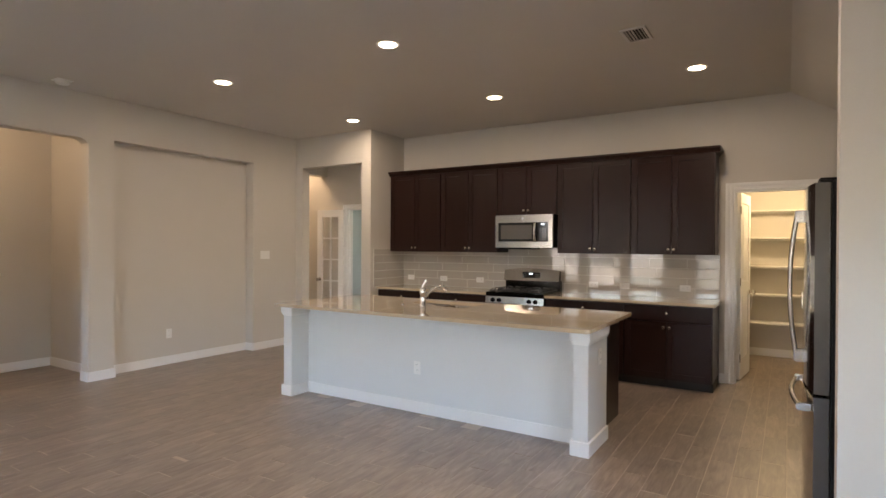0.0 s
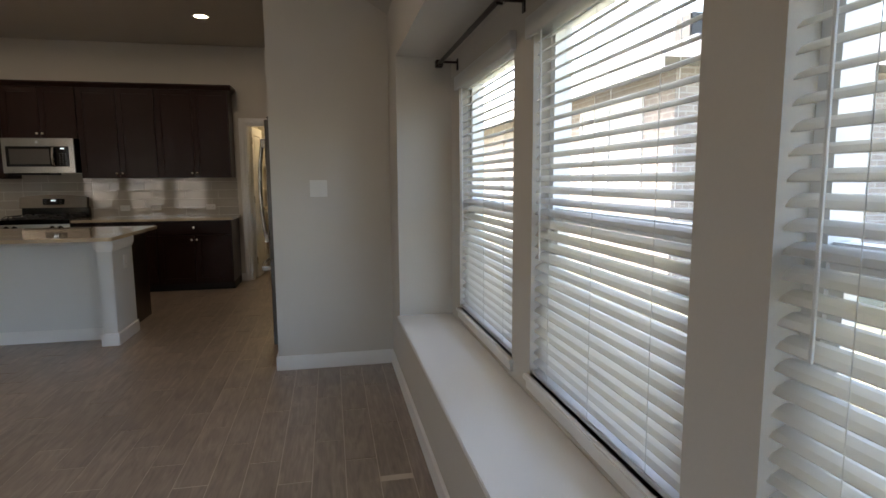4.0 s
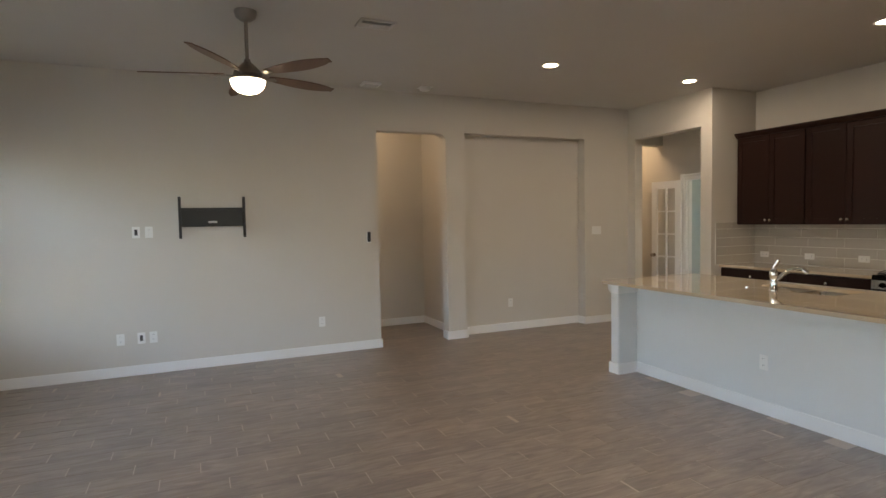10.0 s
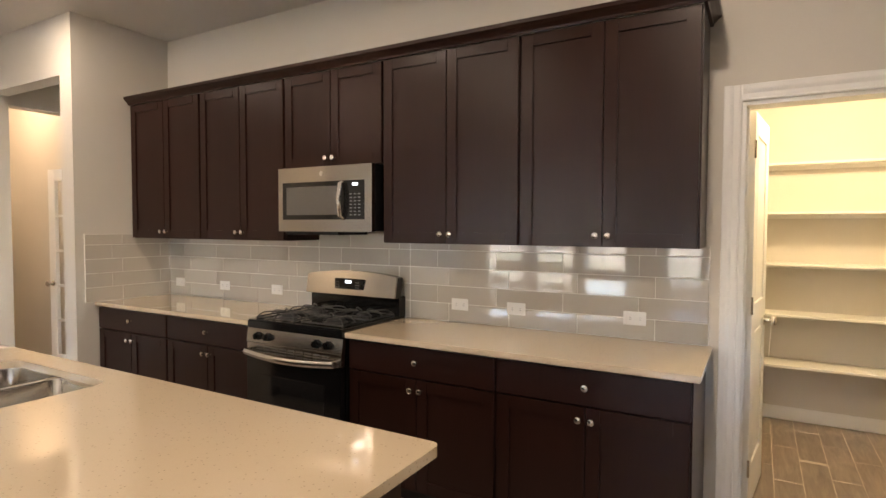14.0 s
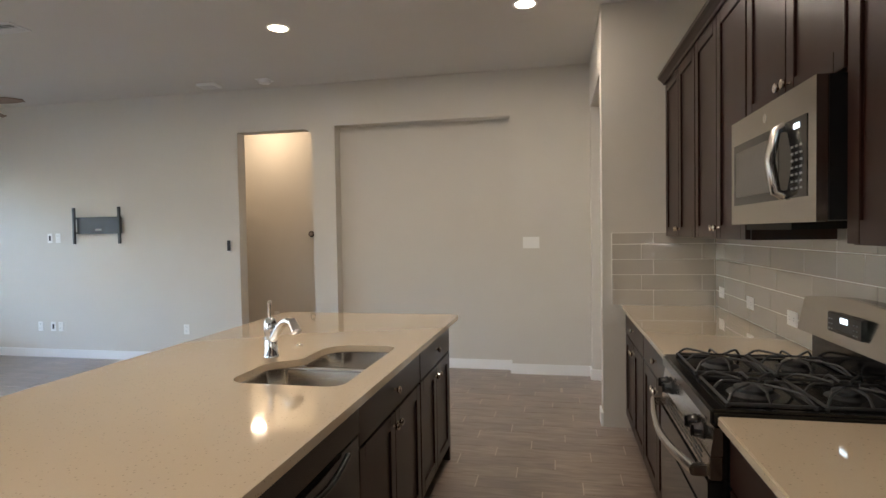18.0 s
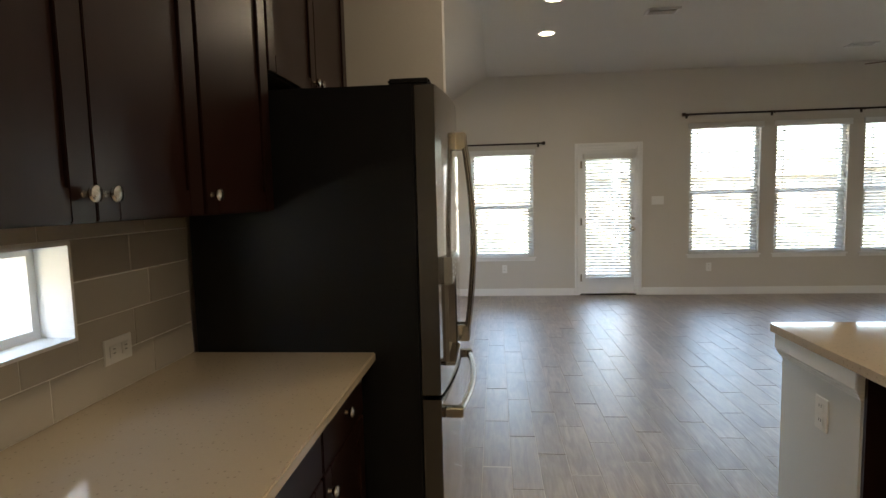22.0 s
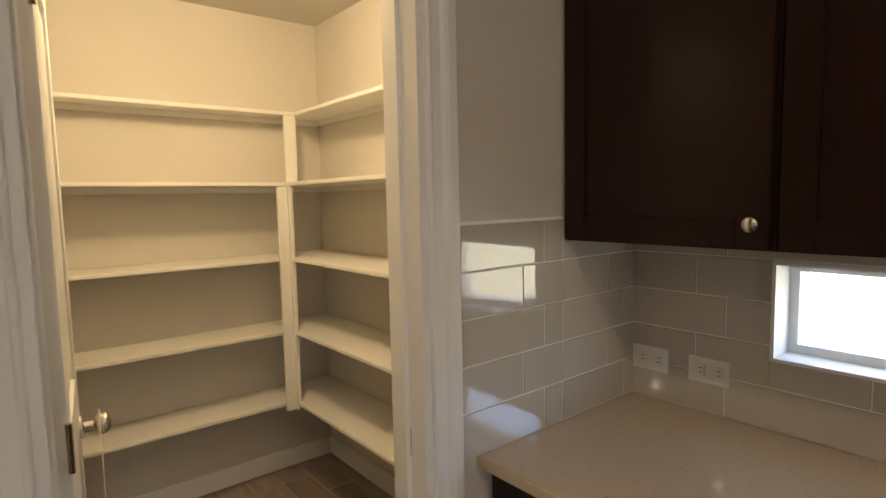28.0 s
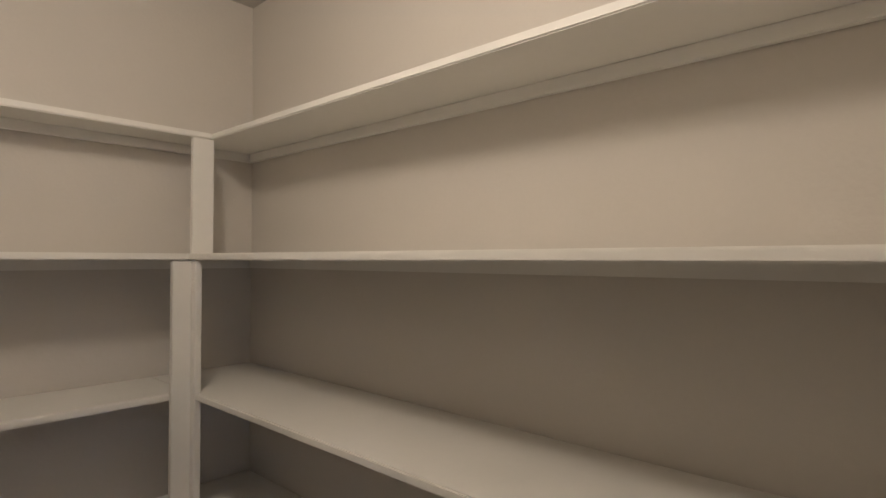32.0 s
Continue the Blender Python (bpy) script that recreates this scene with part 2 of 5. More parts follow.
FAN_NICKEL = material("dull_nickel", (0.30, 0.275, 0.25), rough=0.32, metal=1.0, grain=0.03, stain=0.03)
NICKEL = material("satin_nickel", (0.64, 0.60, 0.55), rough=0.22, metal=1.0, grain=0.02, stain=0.02)
BLACK_ENAMEL = material("black_enamel", (0.006, 0.006, 0.0065), rough=0.12, grain=0.05, stain=0.05)
BLACK_SIDE = material("black_side", (0.009, 0.009, 0.010), rough=0.42, spec=0.22, grain=0.05, scale=200, stain=0.05)
IRON = material("cast_iron", (0.02, 0.02, 0.021), rough=0.5, grain=0.1, scale=150, bump=0.2)
DARK_GLASS = material("dark_glass", (0.012, 0.012, 0.013), rough=0.06, grain=0.02, stain=0.02)
PLASTIC = material("white_plastic", (0.82, 0.81, 0.78), rough=0.35, grain=0.01, stain=0.01)
SLOT = material("dark_slot", (0.03, 0.03, 0.03), rough=0.6)
BLIND = material("blind_slat", (0.80, 0.79, 0.77), rough=0.45, grain=0.02, scale=20, stain=0.02)
# thin vinyl lets some daylight through
bn, bl = BLIND.node_tree.nodes, BLIND.node_tree.links
slat_light = bn.new("ShaderNodeBsdfTranslucent")
slat_light.inputs["Color"].default_value = (0.78, 0.78, 0.77, 1)
blend = bn.new("ShaderNodeMixShader")
blend.inputs[0].default_value = 0.5
bl.new(bn["Principled BSDF"].outputs[0], blend.inputs[1])
bl.new(slat_light.outputs[0], blend.inputs[2])
bl.new(blend.outputs[0], bn["Material Output"].inputs["Surface"])
VINYL = material("window_vinyl", (0.80, 0.80, 0.79), rough=0.4, grain=0.015, stain=0.02)
BRONZE = material("dark_bronze", (0.035, 0.026, 0.022), rough=0.38, metal=0.6)
BLACK_METAL = material("black_metal", (0.02, 0.02, 0.021), rough=0.45, grain=0.05)
WALNUT = material("fan_blade_wood", (0.16, 0.09, 0.055), rough=0.4, grain=0.2, scale=12, stretch=(1, 12, 1), stain=0.1)
CLEAR = glass("clear_glass")
LAMP = glow("lamp_lens", (1.0, 0.80, 0.58), 3.0)
BOWL = glow("glass_bowl", (1.0, 0.82, 0.58), 0.6)
DISPLAY = glow("display_digits", (0.75, 0.9, 1.0), 0.12)
KEY_MARK = material("key_mark", (0.16, 0.16, 0.16), rough=0.5)
VENT = material("vent_white", (0.62, 0.60, 0.57), rough=0.5)
TEAL = material("study_paint", (0.50, 0.56, 0.55), rough=0.7, grain=0.02)


# ---- helpers for meshes ----
def box(bm, x0, x1, y0, y1, z0, z1, bevel=0.0):
    made = bmesh.ops.create_cube(bm, size=1.0)["verts"]
    for v in made:
        v.co = Vector((x0 + (v.co.x + 0.5) * (x1 - x0), y0 + (v.co.y + 0.5) * (y1 - y0), z0 + (v.co.z + 0.5) * (z1 - z0)))
    if bevel:
        edges = list({e for v in made for e in v.link_edges})
        bmesh.ops.bevel(bm, geom=edges, offset=bevel, segments=2, affect="EDGES", clamp_overlap=True)


def rod(bm, a, b, r, segments=12, r2=None):
    a, b = Vector(a), Vector(b)
    way = b - a
    m = Matrix.Translation((a + b) / 2) @ way.to_track_quat("Z", "Y").to_matrix().to_4x4()
    bmesh.ops.create_cone(bm, cap_ends=True, segments=segments, radius1=r, radius2=r if r2 is None else r2, depth=way.length, matrix=m)


def lathe(bm, profile, m=Matrix(), segments=20):
    """A turned shape round z, from (radius, height) pairs."""
    rings = []
    for r, z in profile:
        ring = [bm.verts.new(m @ Vector((r * math.cos(2 * math.pi * k / segments), r * math.sin(2 * math.pi * k / segments), z))) for k in range(segments)] if r > 1e-5 else [bm.verts.new(m @ Vector((0, 0, z)))]
        rings.append(ring)
    for a, b in zip(rings, rings[1:]):
        for k in range(segments):
            j = (k + 1) % segments
            if len(a) == 1 and len(b) == 1:
                continue
            if len(a) == 1:
                bm.faces.new((a[0], b[j], b[k]))
            elif len(b) == 1:
                bm.faces.new((a[k], a[j], b[0]))
            else:
                bm.faces.new((a[k], a[j], b[j], b[k]))
    bmesh.ops.recalc_face_normals(bm, faces=bm.faces[:])


def tube(bm, points, r, segments=10, flat=1.0, ref=(0, 0, 1)):
    """A round bar along points, closed at both ends."""
    pts = [Vector(p) for p in points]
    rings = []
    for k, p in enumerate(pts):
        way = (pts[min(k + 1, len(pts) - 1)] - pts[max(k - 1, 0)]).normalized()
        side = way.cross(Vector(ref))
        side = side.normalized() if side.length > 1e-3 else Vector((1, 0, 0))
        up = side.cross(way)
        rings.append([bm.verts.new(p + r * (math.cos(2 * math.pi * j / segments) * side + flat * math.sin(2 * math.pi * j / segments) * up)) for j in range(segments)])
    for a, b in zip(rings, rings[1:]):
        for j in range(segments):
            i = (j + 1) % segments
            bm.faces.new((a[j], a[i], b[i], b[j]))
    bm.faces.new(rings[0][::-1])
    bm.faces.new(rings[-1])
    bmesh.ops.recalc_face_normals(bm, faces=bm.faces[:])


def prism(bm, outline, m=Matrix(), depth=0.01):
    """A flat outline in x and y, made depth thick along z."""
    low = [bm.verts.new(m @ Vector((x, y, 0))) for x, y in outline]
    high = [bm.verts.new(m @ Vector((x, y, depth))) for x, y in outline]
    k = len(low)
    bm.faces.new(low[::-1])
    bm.faces.new(high)
    for i in range(k):
        bm.faces.new((low[i], low[(i + 1) % k], high[(i + 1) % k], high[i]))
    bmesh.ops.recalc_face_normals(bm, faces=bm.faces[:])


def mesh_of(name, bm, mat, smooth=False):
    me = bpy.data.meshes.new(name)
    bm.to_mesh(me)
    bm.free()
    me.materials.append(mat)
    if smooth:
        for p in me.polygons:
            p.use_smooth = True
        me.set_sharp_from_angle(angle=radians(40))
    return me


def solid(name, bm, mat, m=Matrix(), label="", category="", group="", kind="", smooth=False):
    """A thing that is one mesh, built in the frame m."""
    ob = new(name, mesh_of(name, bm, mat, smooth))
    ob.matrix_world = m
    return tagged(ob, label, category, group, kind)


def thing(name, m, label, category, group="", kind=""):
    ob = new(name)
    ob.empty_display_size = 0.1
    ob.matrix_world = m
    return tagged(ob, label, category, group, kind)


def part(name, bm, mat, parent, label="", smooth=False, m=Matrix()):
    """A mesh in its parent's frame, moved by m."""
    ob = new(name, bm if isinstance(bm, bpy.types.Mesh) else mesh_of(name, bm, mat, smooth))
    ob.parent = parent
    ob.matrix_basis = m
    return tagged(ob, label)


def boxes(*rows, bevel=0.0):
    bm = bmesh.new()
    for r in rows:
        box(bm, *r, bevel=bevel)
    return bm


def pierced(width, height, thick, holes, z0=0.0):
    """A wall from x 0 to width, front at y 0, with rectangular holes (x0, x1, z0, z1)."""
    xs = sorted({0.0, width, *(h[0] for h in holes), *(h[1] for h in holes)})
    bm = bmesh.new()
    for a, b in zip(xs, xs[1:]):
        cut = sorted((h[2], h[3]) for h in holes if h[0] <= a + 1e-6 and h[1] >= b - 1e-6)
        low = z0
        for lo, hi in [*cut, (height, height)]:
            if lo - low > 1e-4:
                box(bm, a, b, 0, thick, low, lo)
            low = max(low, hi)
    bmesh.ops.remove_doubles(bm, verts=bm.verts[:], dist=1e-5)
    return bm


# ---- structure ----
def build_structure():
    s = lambda name, bm, mat, m=Matrix(), label="": solid(name, bm, mat, m, label, "", "", "structure")

    def walls(name, rows, mat, label):
        for k, r in enumerate(rows):
            s("%s_%d" % (name, k + 1), boxes(r), mat, Matrix(), label)
    # kitchen wall, with the pantry door
    s("wall_kitchen", pierced(XR + 0.165, CZ, 0.13, [(4.415 + 0.165, 5.128 + 0.165, 0, 2.105)]), PAINT, frame_of("k", -0.165, YK), "greige painted drywall behind the kitchen")
    # right wall: two low windows, the window seat recess
    holes = [(*w, 1.092, 1.349) for w in LOW_WINDOWS] + [(-NY1, -NY0, NS + 0.001, NT)]
    s("wall_right", pierced(-YW + 0.15, CZ, 0.16, holes), PAINT, frame_of("r", XR, YK), "greige painted drywall along the counter and window seat")
    # recess of the window seat
    rec = ((XR + 0.16, NX, NY0 - 0.1, NY0, 0.3, NT + 0.1), (XR + 0.16, NX, NY1, NY1 + 0.1, 0.3, NT + 0.1), (XR + 0.16, NX + 0.14, NY0, NY1, NT, NT + 0.1), (XR + 0.16, NX, NY0, NY1, 0.30, NS))
    walls("wall_recess", rec, PAINT, "painted sides of the deep window recess")
    s("wall_recess_back", pierced(NY1 - NY0 + 0.2, NT + 0.1, 0.14, [(NY1 + 0.1 - a, NY1 + 0.1 - b, 0.55, 1.96) for a, b in NOOK], 0.30), PAINT, frame_of("r", NX, NY1 + 0.1), "recess wall with three windows")
    s("window_seat_ledge", boxes((XR - 0.018, NX - 0.002, NY0 + 0.002, NY1 - 0.002, NS, NS + 0.02), bevel=0.004), TRIM, Matrix(), "white painted ledge under the nook windows")
    # stub wall beside the refrigerator
    s("wall_stub", boxes((5.10, XR, -3.88, -3.74, 0, CZ)), PAINT, Matrix(), "greige end wall beside the refrigerator")
    # window wall
    ww = lambda a, b, lo, hi: (XR - b, XR - a, lo, hi)
    s("wall_windows", pierced(XR - XT + 0.15, CZ, 0.16, [ww(2.86, 3.645, 0, 2.075)] + [ww(*w) for w in WALL_WINDOWS]), PAINT, frame_of("w", XR, YW), "greige painted wall with windows and patio door")
    # television wall with hall opening and niche
    tw = lambda a, b, lo, hi: (a - YW, b - YW, lo, hi)
    bm = pierced(CY - YW, CZ, 0.15, [tw(HO0, HO1, 0, HOZ), tw(NI0, NI1, 0, NIZ)])
    prism(bm, [(HO1 - YW - 0.085, HOZ), (HO1 - YW, HOZ), (HO1 - YW, HOZ - 0.085), (HO1 - YW - 0.01, HOZ - 0.05), (HO1 - YW - 0.04, HOZ - 0.02)], Matrix(((1, 0, 0, 0), (0, 0, 1, 0), (0, 1, 0, 0), (0, 0, 0, 1))), 0.15)
    s("wall_television", bm, PAINT, frame_of("t", XT, YW), "greige painted wall with hall opening and shallow niche")
    s("wall_niche_back", boxes((XT - 0.29, XT - 0.15, -3.42, -1.45, 0, CZ)), PAINT, Matrix(), "back of the shallow wall niche")
    # hall behind the television wall
    s("wall_hall_back", boxes((-2.88, -2.75, -7.0, -3.42, 0, CZ)), PAINT, Matrix(), "painted hall wall")
    s("wall_hall_side", boxes((-2.75, XT - 0.15, -3.55, -3.42, 0, CZ)), PAINT, Matrix(), "painted hall side wall")
    s("wall_hall_end", boxes((-2.75, XT - 0.15, -7.0, -6.87, 0, CZ)), PAINT, Matrix(), "painted hall end wall")
    # header wall over the corridor, and the return by the counter
    walls("wall_corridor", ((XT - 0.15, CX0, CY, -0.645, 0, CZ), (CX0, CX1, CY, -0.645, CHZ, CZ), (CX1, 0.0, CY, 0.0, 0, CZ)), PAINT, "corridor opening with painted header and return")
    s("wall_corridor_beam", boxes((XT - 0.15, XT, -0.645, -0.10, 2.60, CZ)), PAINT, Matrix(), "second corridor header")
    walls("wall_lobby", ((-2.9, XT - 0.15, -1.50, -1.37, 0, CZ), (-3.03, -2.9, -1.50, -0.10, 0, CZ)), PAINT, "painted lobby walls beside the corridor")
    bm = pierced(3.03 + CX1, CZ, 0.13, [(1.98, 2.78, 0, 2.07)])
    s("wall_study_door", bm, PAINT, frame_of("k", -3.03, -0.10), "painted wall with the study doorway")
    walls("wall_study", ((-3.2, -3.07, 0.03, 3.0, 0, 0.9), (-3.2, -3.07, 0.03, 3.0, 2.2, CZ), (-3.2, -3.07, 0.03, 0.8, 0.9, 2.2), (-3.2, -3.07, 2.2, 3.0, 0.9, 2.2), (-3.07, 0.7, 2.87, 3.0, 0, CZ), (0.57, 0.7, 0.13, 2.87, 0, CZ)), TEAL, "blue-grey walls of the study")
    # pantry
    walls("wall_pantry", ((4.21, 4.34, 0.13, 2.15, 0, 2.6), (4.34, 5.90, 2.02, 2.15, 0, 2.6), (5.90, 6.04, 0.13, 2.15, 0, 2.6)), PAINT, "painted pantry walls")
    s("ceiling_pantry", boxes((4.34, 5.90, 0.13, 2.02, 2.51, 2.58)), CEIL, Matrix(), "pantry ceiling")
    # ceilings
    s("ceiling", boxes((-4.2, XS, YW - 0.16, 3.0, CZ, CZ + 0.1)), CEIL, Matrix(), "flat painted ceiling")
    bm = bmesh.new()
    m = Matrix(((0, 0, 1, 0), (1, 0, 0, 0), (0, 1, 0, 0), (0, 0, 0, 1)))
    k = (ZS - CZ) / (XR - XS)
    x1 = XR + 0.5
    prism(bm, [(XS, CZ), (x1, CZ + k * (x1 - XS)), (x1, CZ + 0.1 + k * (x1 - XS)), (XS, CZ + 0.1)], Matrix(((1, 0, 0, 0), (0, 0, 1, 0), (0, 1, 0, 0), (0, 0, 0, 1))) , 0.13 - YW + 0.16)
    for v in bm.verts:
        v.co.y += YW - 0.16
    s("ceiling_slope", bm, CEIL, Matrix(), "sloped painted ceiling along the outer wall")
    # floor bed
    s("floor", boxes((-4.2, 6.1, YW - 0.02, 3.0, -0.12, -0.0012)), FLOOR_GROUT, Matrix(), "wood-look plank tile floor with grey grout")

    # baseboards
    H, T = 0.105, 0.016
    def base(x0, x1, y0, y1):
        bm = bmesh.new()
        box(bm, x0, x1, y0, y1, 0, H, bevel=0.004)
        s("baseboard", bm, TRIM, Matrix(), "white painted baseboard")
    base(XT, XT + T, YW, HO0)
    base(XT - 0.15, XT + T, HO0 - 0.001, HO0 + T)
    base(XT - 0.15, XT + T, HO1 - T, HO1)
    base(XT, XT + T, HO1, NI0)
    base(XT - 0.15, XT + T, NI0, NI0 + T)
    base(XT - 0.15, XT - 0.15 + T, NI0 + T, NI1 - T)
    base(XT - 0.15, XT + T, NI1 - T, NI1)
    base(XT, XT + T, NI1, CY - T)
    base(XT, CX0 + T, CY - T, CY)
    base(CX0, CX0 + T, CY, -0.645)
    base(CX1 - T, 0.0, CY - T, CY)
    base(CX1 - T, CX1, CY, -0.12)
    base(-2.9, -1.12, -0.10 - T, -0.10)
    base(-2.75, XT - 0.15, -3.55 - T, -3.55)
    base(-2.75, -2.75 + T, -6.87, -3.55 - T)
    base(XT + T, 2.785, YW, YW + T)
    base(3.72, XR - T, YW, YW + T)
    base(XR - T, XR, YW, -3.88)
    base(5.10, XR - T, -3.88 - T, -3.88)
    base(5.10 - T, 5.10, -3.88 - T, -3.74)
    base(4.28, 4.335, -T, 0.0)
    base(4.34, 4.34 + T, 0.2, 2.02)
    base(4.34 + T, 5.90, 2.02 - T, 2.02)
    base(5.90 - T, 5.90, 0.13, 2.02 - T)


build_structure()


# ---- openings: casings, doors, windows ----
def casing(name, m, x0, x1, top, width, label, depth=0.018):
    """Moulded trim round a door opening, on the wall plane y 0: one moulding run up each side and across."""
    ob = thing(name, m, label, "door trim", kind="structure")
    run = [(0.0, 0.0), (0.0, 0.55), (0.05, 0.72), (0.11, 0.74), (0.16, 0.55), (0.45, 0.58), (0.56, 0.84), (0.68, 1.0), (0.95, 1.0), (1.0, 0.85), (1.0, 0.0)]
    for side, x in ((-1, x0), (1, x1)):
        bm = bmesh.new()
        prism(bm, [(x + side * u * width, -v * depth) for u, v in run], Matrix(), top + width)
        part("side_trim", bm, TRIM, ob)
    bm = bmesh.new()
    prism(bm, [(-v * depth, top + u * width) for u, v in run], Matrix(((0, 0, 1, x0), (1, 0, 0, 0), (0, 1, 0, 0), (0, 0, 0, 1))), x1 - x0)
    part("head_trim", bm, TRIM, ob)
    return ob


def jamb(m, x0, x1, top, thick, label):
    solid("door_jamb", boxes((x0 - 0.001, x0 + 0.019, 0, thick, 0, top), (x1 - 0.019, x1 + 0.001, 0, thick, 0, top), (x0 + 0.019, x1 - 0.019, 0, thick, top - 0.019, top + 0.001), (x0 + 0.019, x0 + 0.031, thick * 0.45, thick * 0.7, 0, top - 0.019), (x1 - 0.031, x1 - 0.019, thick * 0.45, thick * 0.7, 0, top - 0.019)), TRIM, m, label, "", "", "structure")


KNOB_PROFILE = [(0.0, 0.0), (0.03, 0.0), (0.03, 0.006), (0.012, 0.010), (0.011, 0.030), (0.022, 0.036), (0.0285, 0.048), (0.0265, 0.060), (0.016, 0.068), (0.0, 0.070)]
PULL_PROFILE = [(0.0, 0.0), (0.0075, 0.0), (0.006, 0.004), (0.0055, 0.010), (0.0135, 0.016), (0.0165, 0.021), (0.0155, 0.026), (0.009, 0.029), (0.0, 0.030)]
PULL_MESH = None


def pull(parent, x, y, z):
    """A round cabinet knob that stands out along -y."""
    global PULL_MESH
    if PULL_MESH is None:
        bm = bmesh.new()
        lathe(bm, PULL_PROFILE, pose(0, 0, 0, 90, 0, 0), 16)
        PULL_MESH = mesh_of("knob", bm, NICKEL, True)
    return part("knob", PULL_MESH, None, parent, "satin nickel knob", m=pose(x, y, z))


def shaker(x0, x1, z0, z1, y, ob, rail=0.062, thick=0.02):
    """A shaker door: a recessed panel, with two stiles and two rails proud of it, its face at y."""
    d = part("door", boxes((x0 + 0.003, x1 - 0.003, y + 0.009, y + thick - 0.001, z0 + 0.003, z1 - 0.003)), ESPRESSO, ob)
    for name, r in (("stile", (x0, x0 + rail, z0, z1)), ("stile", (x1 - rail, x1, z0, z1)), ("rail", (x0 + rail, x1 - rail, z0, z0 + rail)), ("rail", (x0 + rail, x1 - rail, z1 - rail, z1))):
        part(name, boxes((r[0], r[1], y, y + thick, r[2], r[3]), bevel=0.0018), ESPRESSO, d)
    return d


def slab(x0, x1, z0, z1, y, thick=0.02):
    return boxes((x0, x1, y, y + thick, z0, z1), bevel=0.003)


def wall_cabinet(m, w, depth, z0, z1, doors, hinge="l", label="", group="wall cabinets"):
    ob = thing("wall_cabinet", m, label or "espresso-stained shaker wall cabinet with nickel knobs", "cabinet", group)
    part("body", boxes((0.0, w, -depth + 0.021, -0.002, z0, z1), bevel=0.001), ESPRESSO, ob)
    g = 0.0025
    edges = [g + k * (w - 2 * g) / doors for k in range(doors + 1)]
    for k in range(doors):
        a, b = edges[k] + (g if k else 0.006), edges[k + 1] - (g if k < doors - 1 else 0.006)
        d = shaker(a, b, z0 + 0.004, z1 - 0.006, -depth, ob)
        right = (k == 0) if doors == 2 else (hinge == "l")
        pull(d, b - 0.027 if right else a + 0.027, -depth, z0 + 0.055)
    return ob


def base_cabinet(m, w, depth, doors, hinge="l", drawer=True, label="", group="base cabinets", top=CT - 0.03, sink_room=0.0):
    ob = thing("base_cabinet", m, label or "espresso-stained base cabinet with drawer and shaker doors", "cabinet", group)
    part("body", boxes((0.0, w, -depth + 0.021, -0.002, 0.095, top - sink_room), bevel=0.001), ESPRESSO, ob)
    if sink_room:
        part("top_rail", boxes((0.0, w, -depth + 0.021, -depth + 0.04, top - sink_room, top), bevel=0.001), ESPRESSO, ob)
    part("toe_kick", boxes((0.0, w, -depth + 0.085, -0.01, 0.0, 0.095)), TOEKICK, ob, "recessed dark toe kick")
    g = 0.0025
    split = top - 0.175 if drawer else top - 0.004
    if drawer:
        d = part("drawer_front", slab(0.006, w - 0.006, split + 0.003, top - 0.012, -depth), ESPRESSO, ob)
        pull(d, w / 2, -depth, (split + top) / 2)
    edges = [g + k * (w - 2 * g) / doors for k in range(doors + 1)]
    for k in range(doors):
        a, b = edges[k] + (g if k else 0.006), edges[k + 1] - (g if k < doors - 1 else 0.006)
        d = shaker(a, b, 0.105, split - 0.005, -depth, ob)
        right = (k == 0) if doors == 2 else (hinge == "l")
        pull(d, b - 0.027 if right else a + 0.027, -depth, split - 0.06)
    return ob


def wall_plate(m, kind, label, w=0.072, h=0.116, name="wall_outlet"):
    """A cover plate on the wall plane y 0, centred on the origin. kind: outlet, wide, switch, jack."""
    ob = thing(name, m, label, "outlet" if kind != "switch" else "switch", "wall plates")
    part("cover_plate", boxes((-w / 2, w / 2, -0.006, 0.0, -h / 2, h / 2), bevel=0.002), PLASTIC, ob)
    if kind in ("outlet", "wide"):
        bm = bmesh.new()
        for s in (-1, 1):
            if kind == "outlet":
                box(bm, -0.017, 0.017, -0.0085, -0.005, s * 0.025 - 0.015, s * 0.025 + 0.015, bevel=0.003)
            else:
                box(bm, s * 0.025 - 0.015, s * 0.025 + 0.015, -0.0085, -0.005, -0.017, 0.017, bevel=0.003)
        part("receptacle", bm, PLASTIC, ob)
        bm = bmesh.new()
        for s in (-1, 1):
            for o in (-0.006, 0.006):
                if kind == "outlet":
                    box(bm, o - 0.001, o + 0.001, -0.0092, -0.0084, s * 0.025 - 0.001, s * 0.025 + 0.008)
                else:
                    box(bm, s * 0.025 - 0.001, s * 0.025 + 0.008, -0.0092, -0.0084, o - 0.001, o + 0.001)
        part("slots", bm, SLOT, ob)
    elif kind == "switch":
        k = max(1, round((w - 0.026) / 0.046))
        for i in range(k):
            x = (i - (k - 1) / 2) * 0.046
            part("rocker", boxes((x - 0.0165, x + 0.0165, -0.009, -0.005, -0.033, 0.033), bevel=0.002), PLASTIC, ob)
    else:
        bm = bmesh.new()
        box(bm, -0.014, 0.014, -0.0075, -0.005, -0.030, 0.030, bevel=0.002)
        part("jack", bm, SLOT, ob)
    return ob


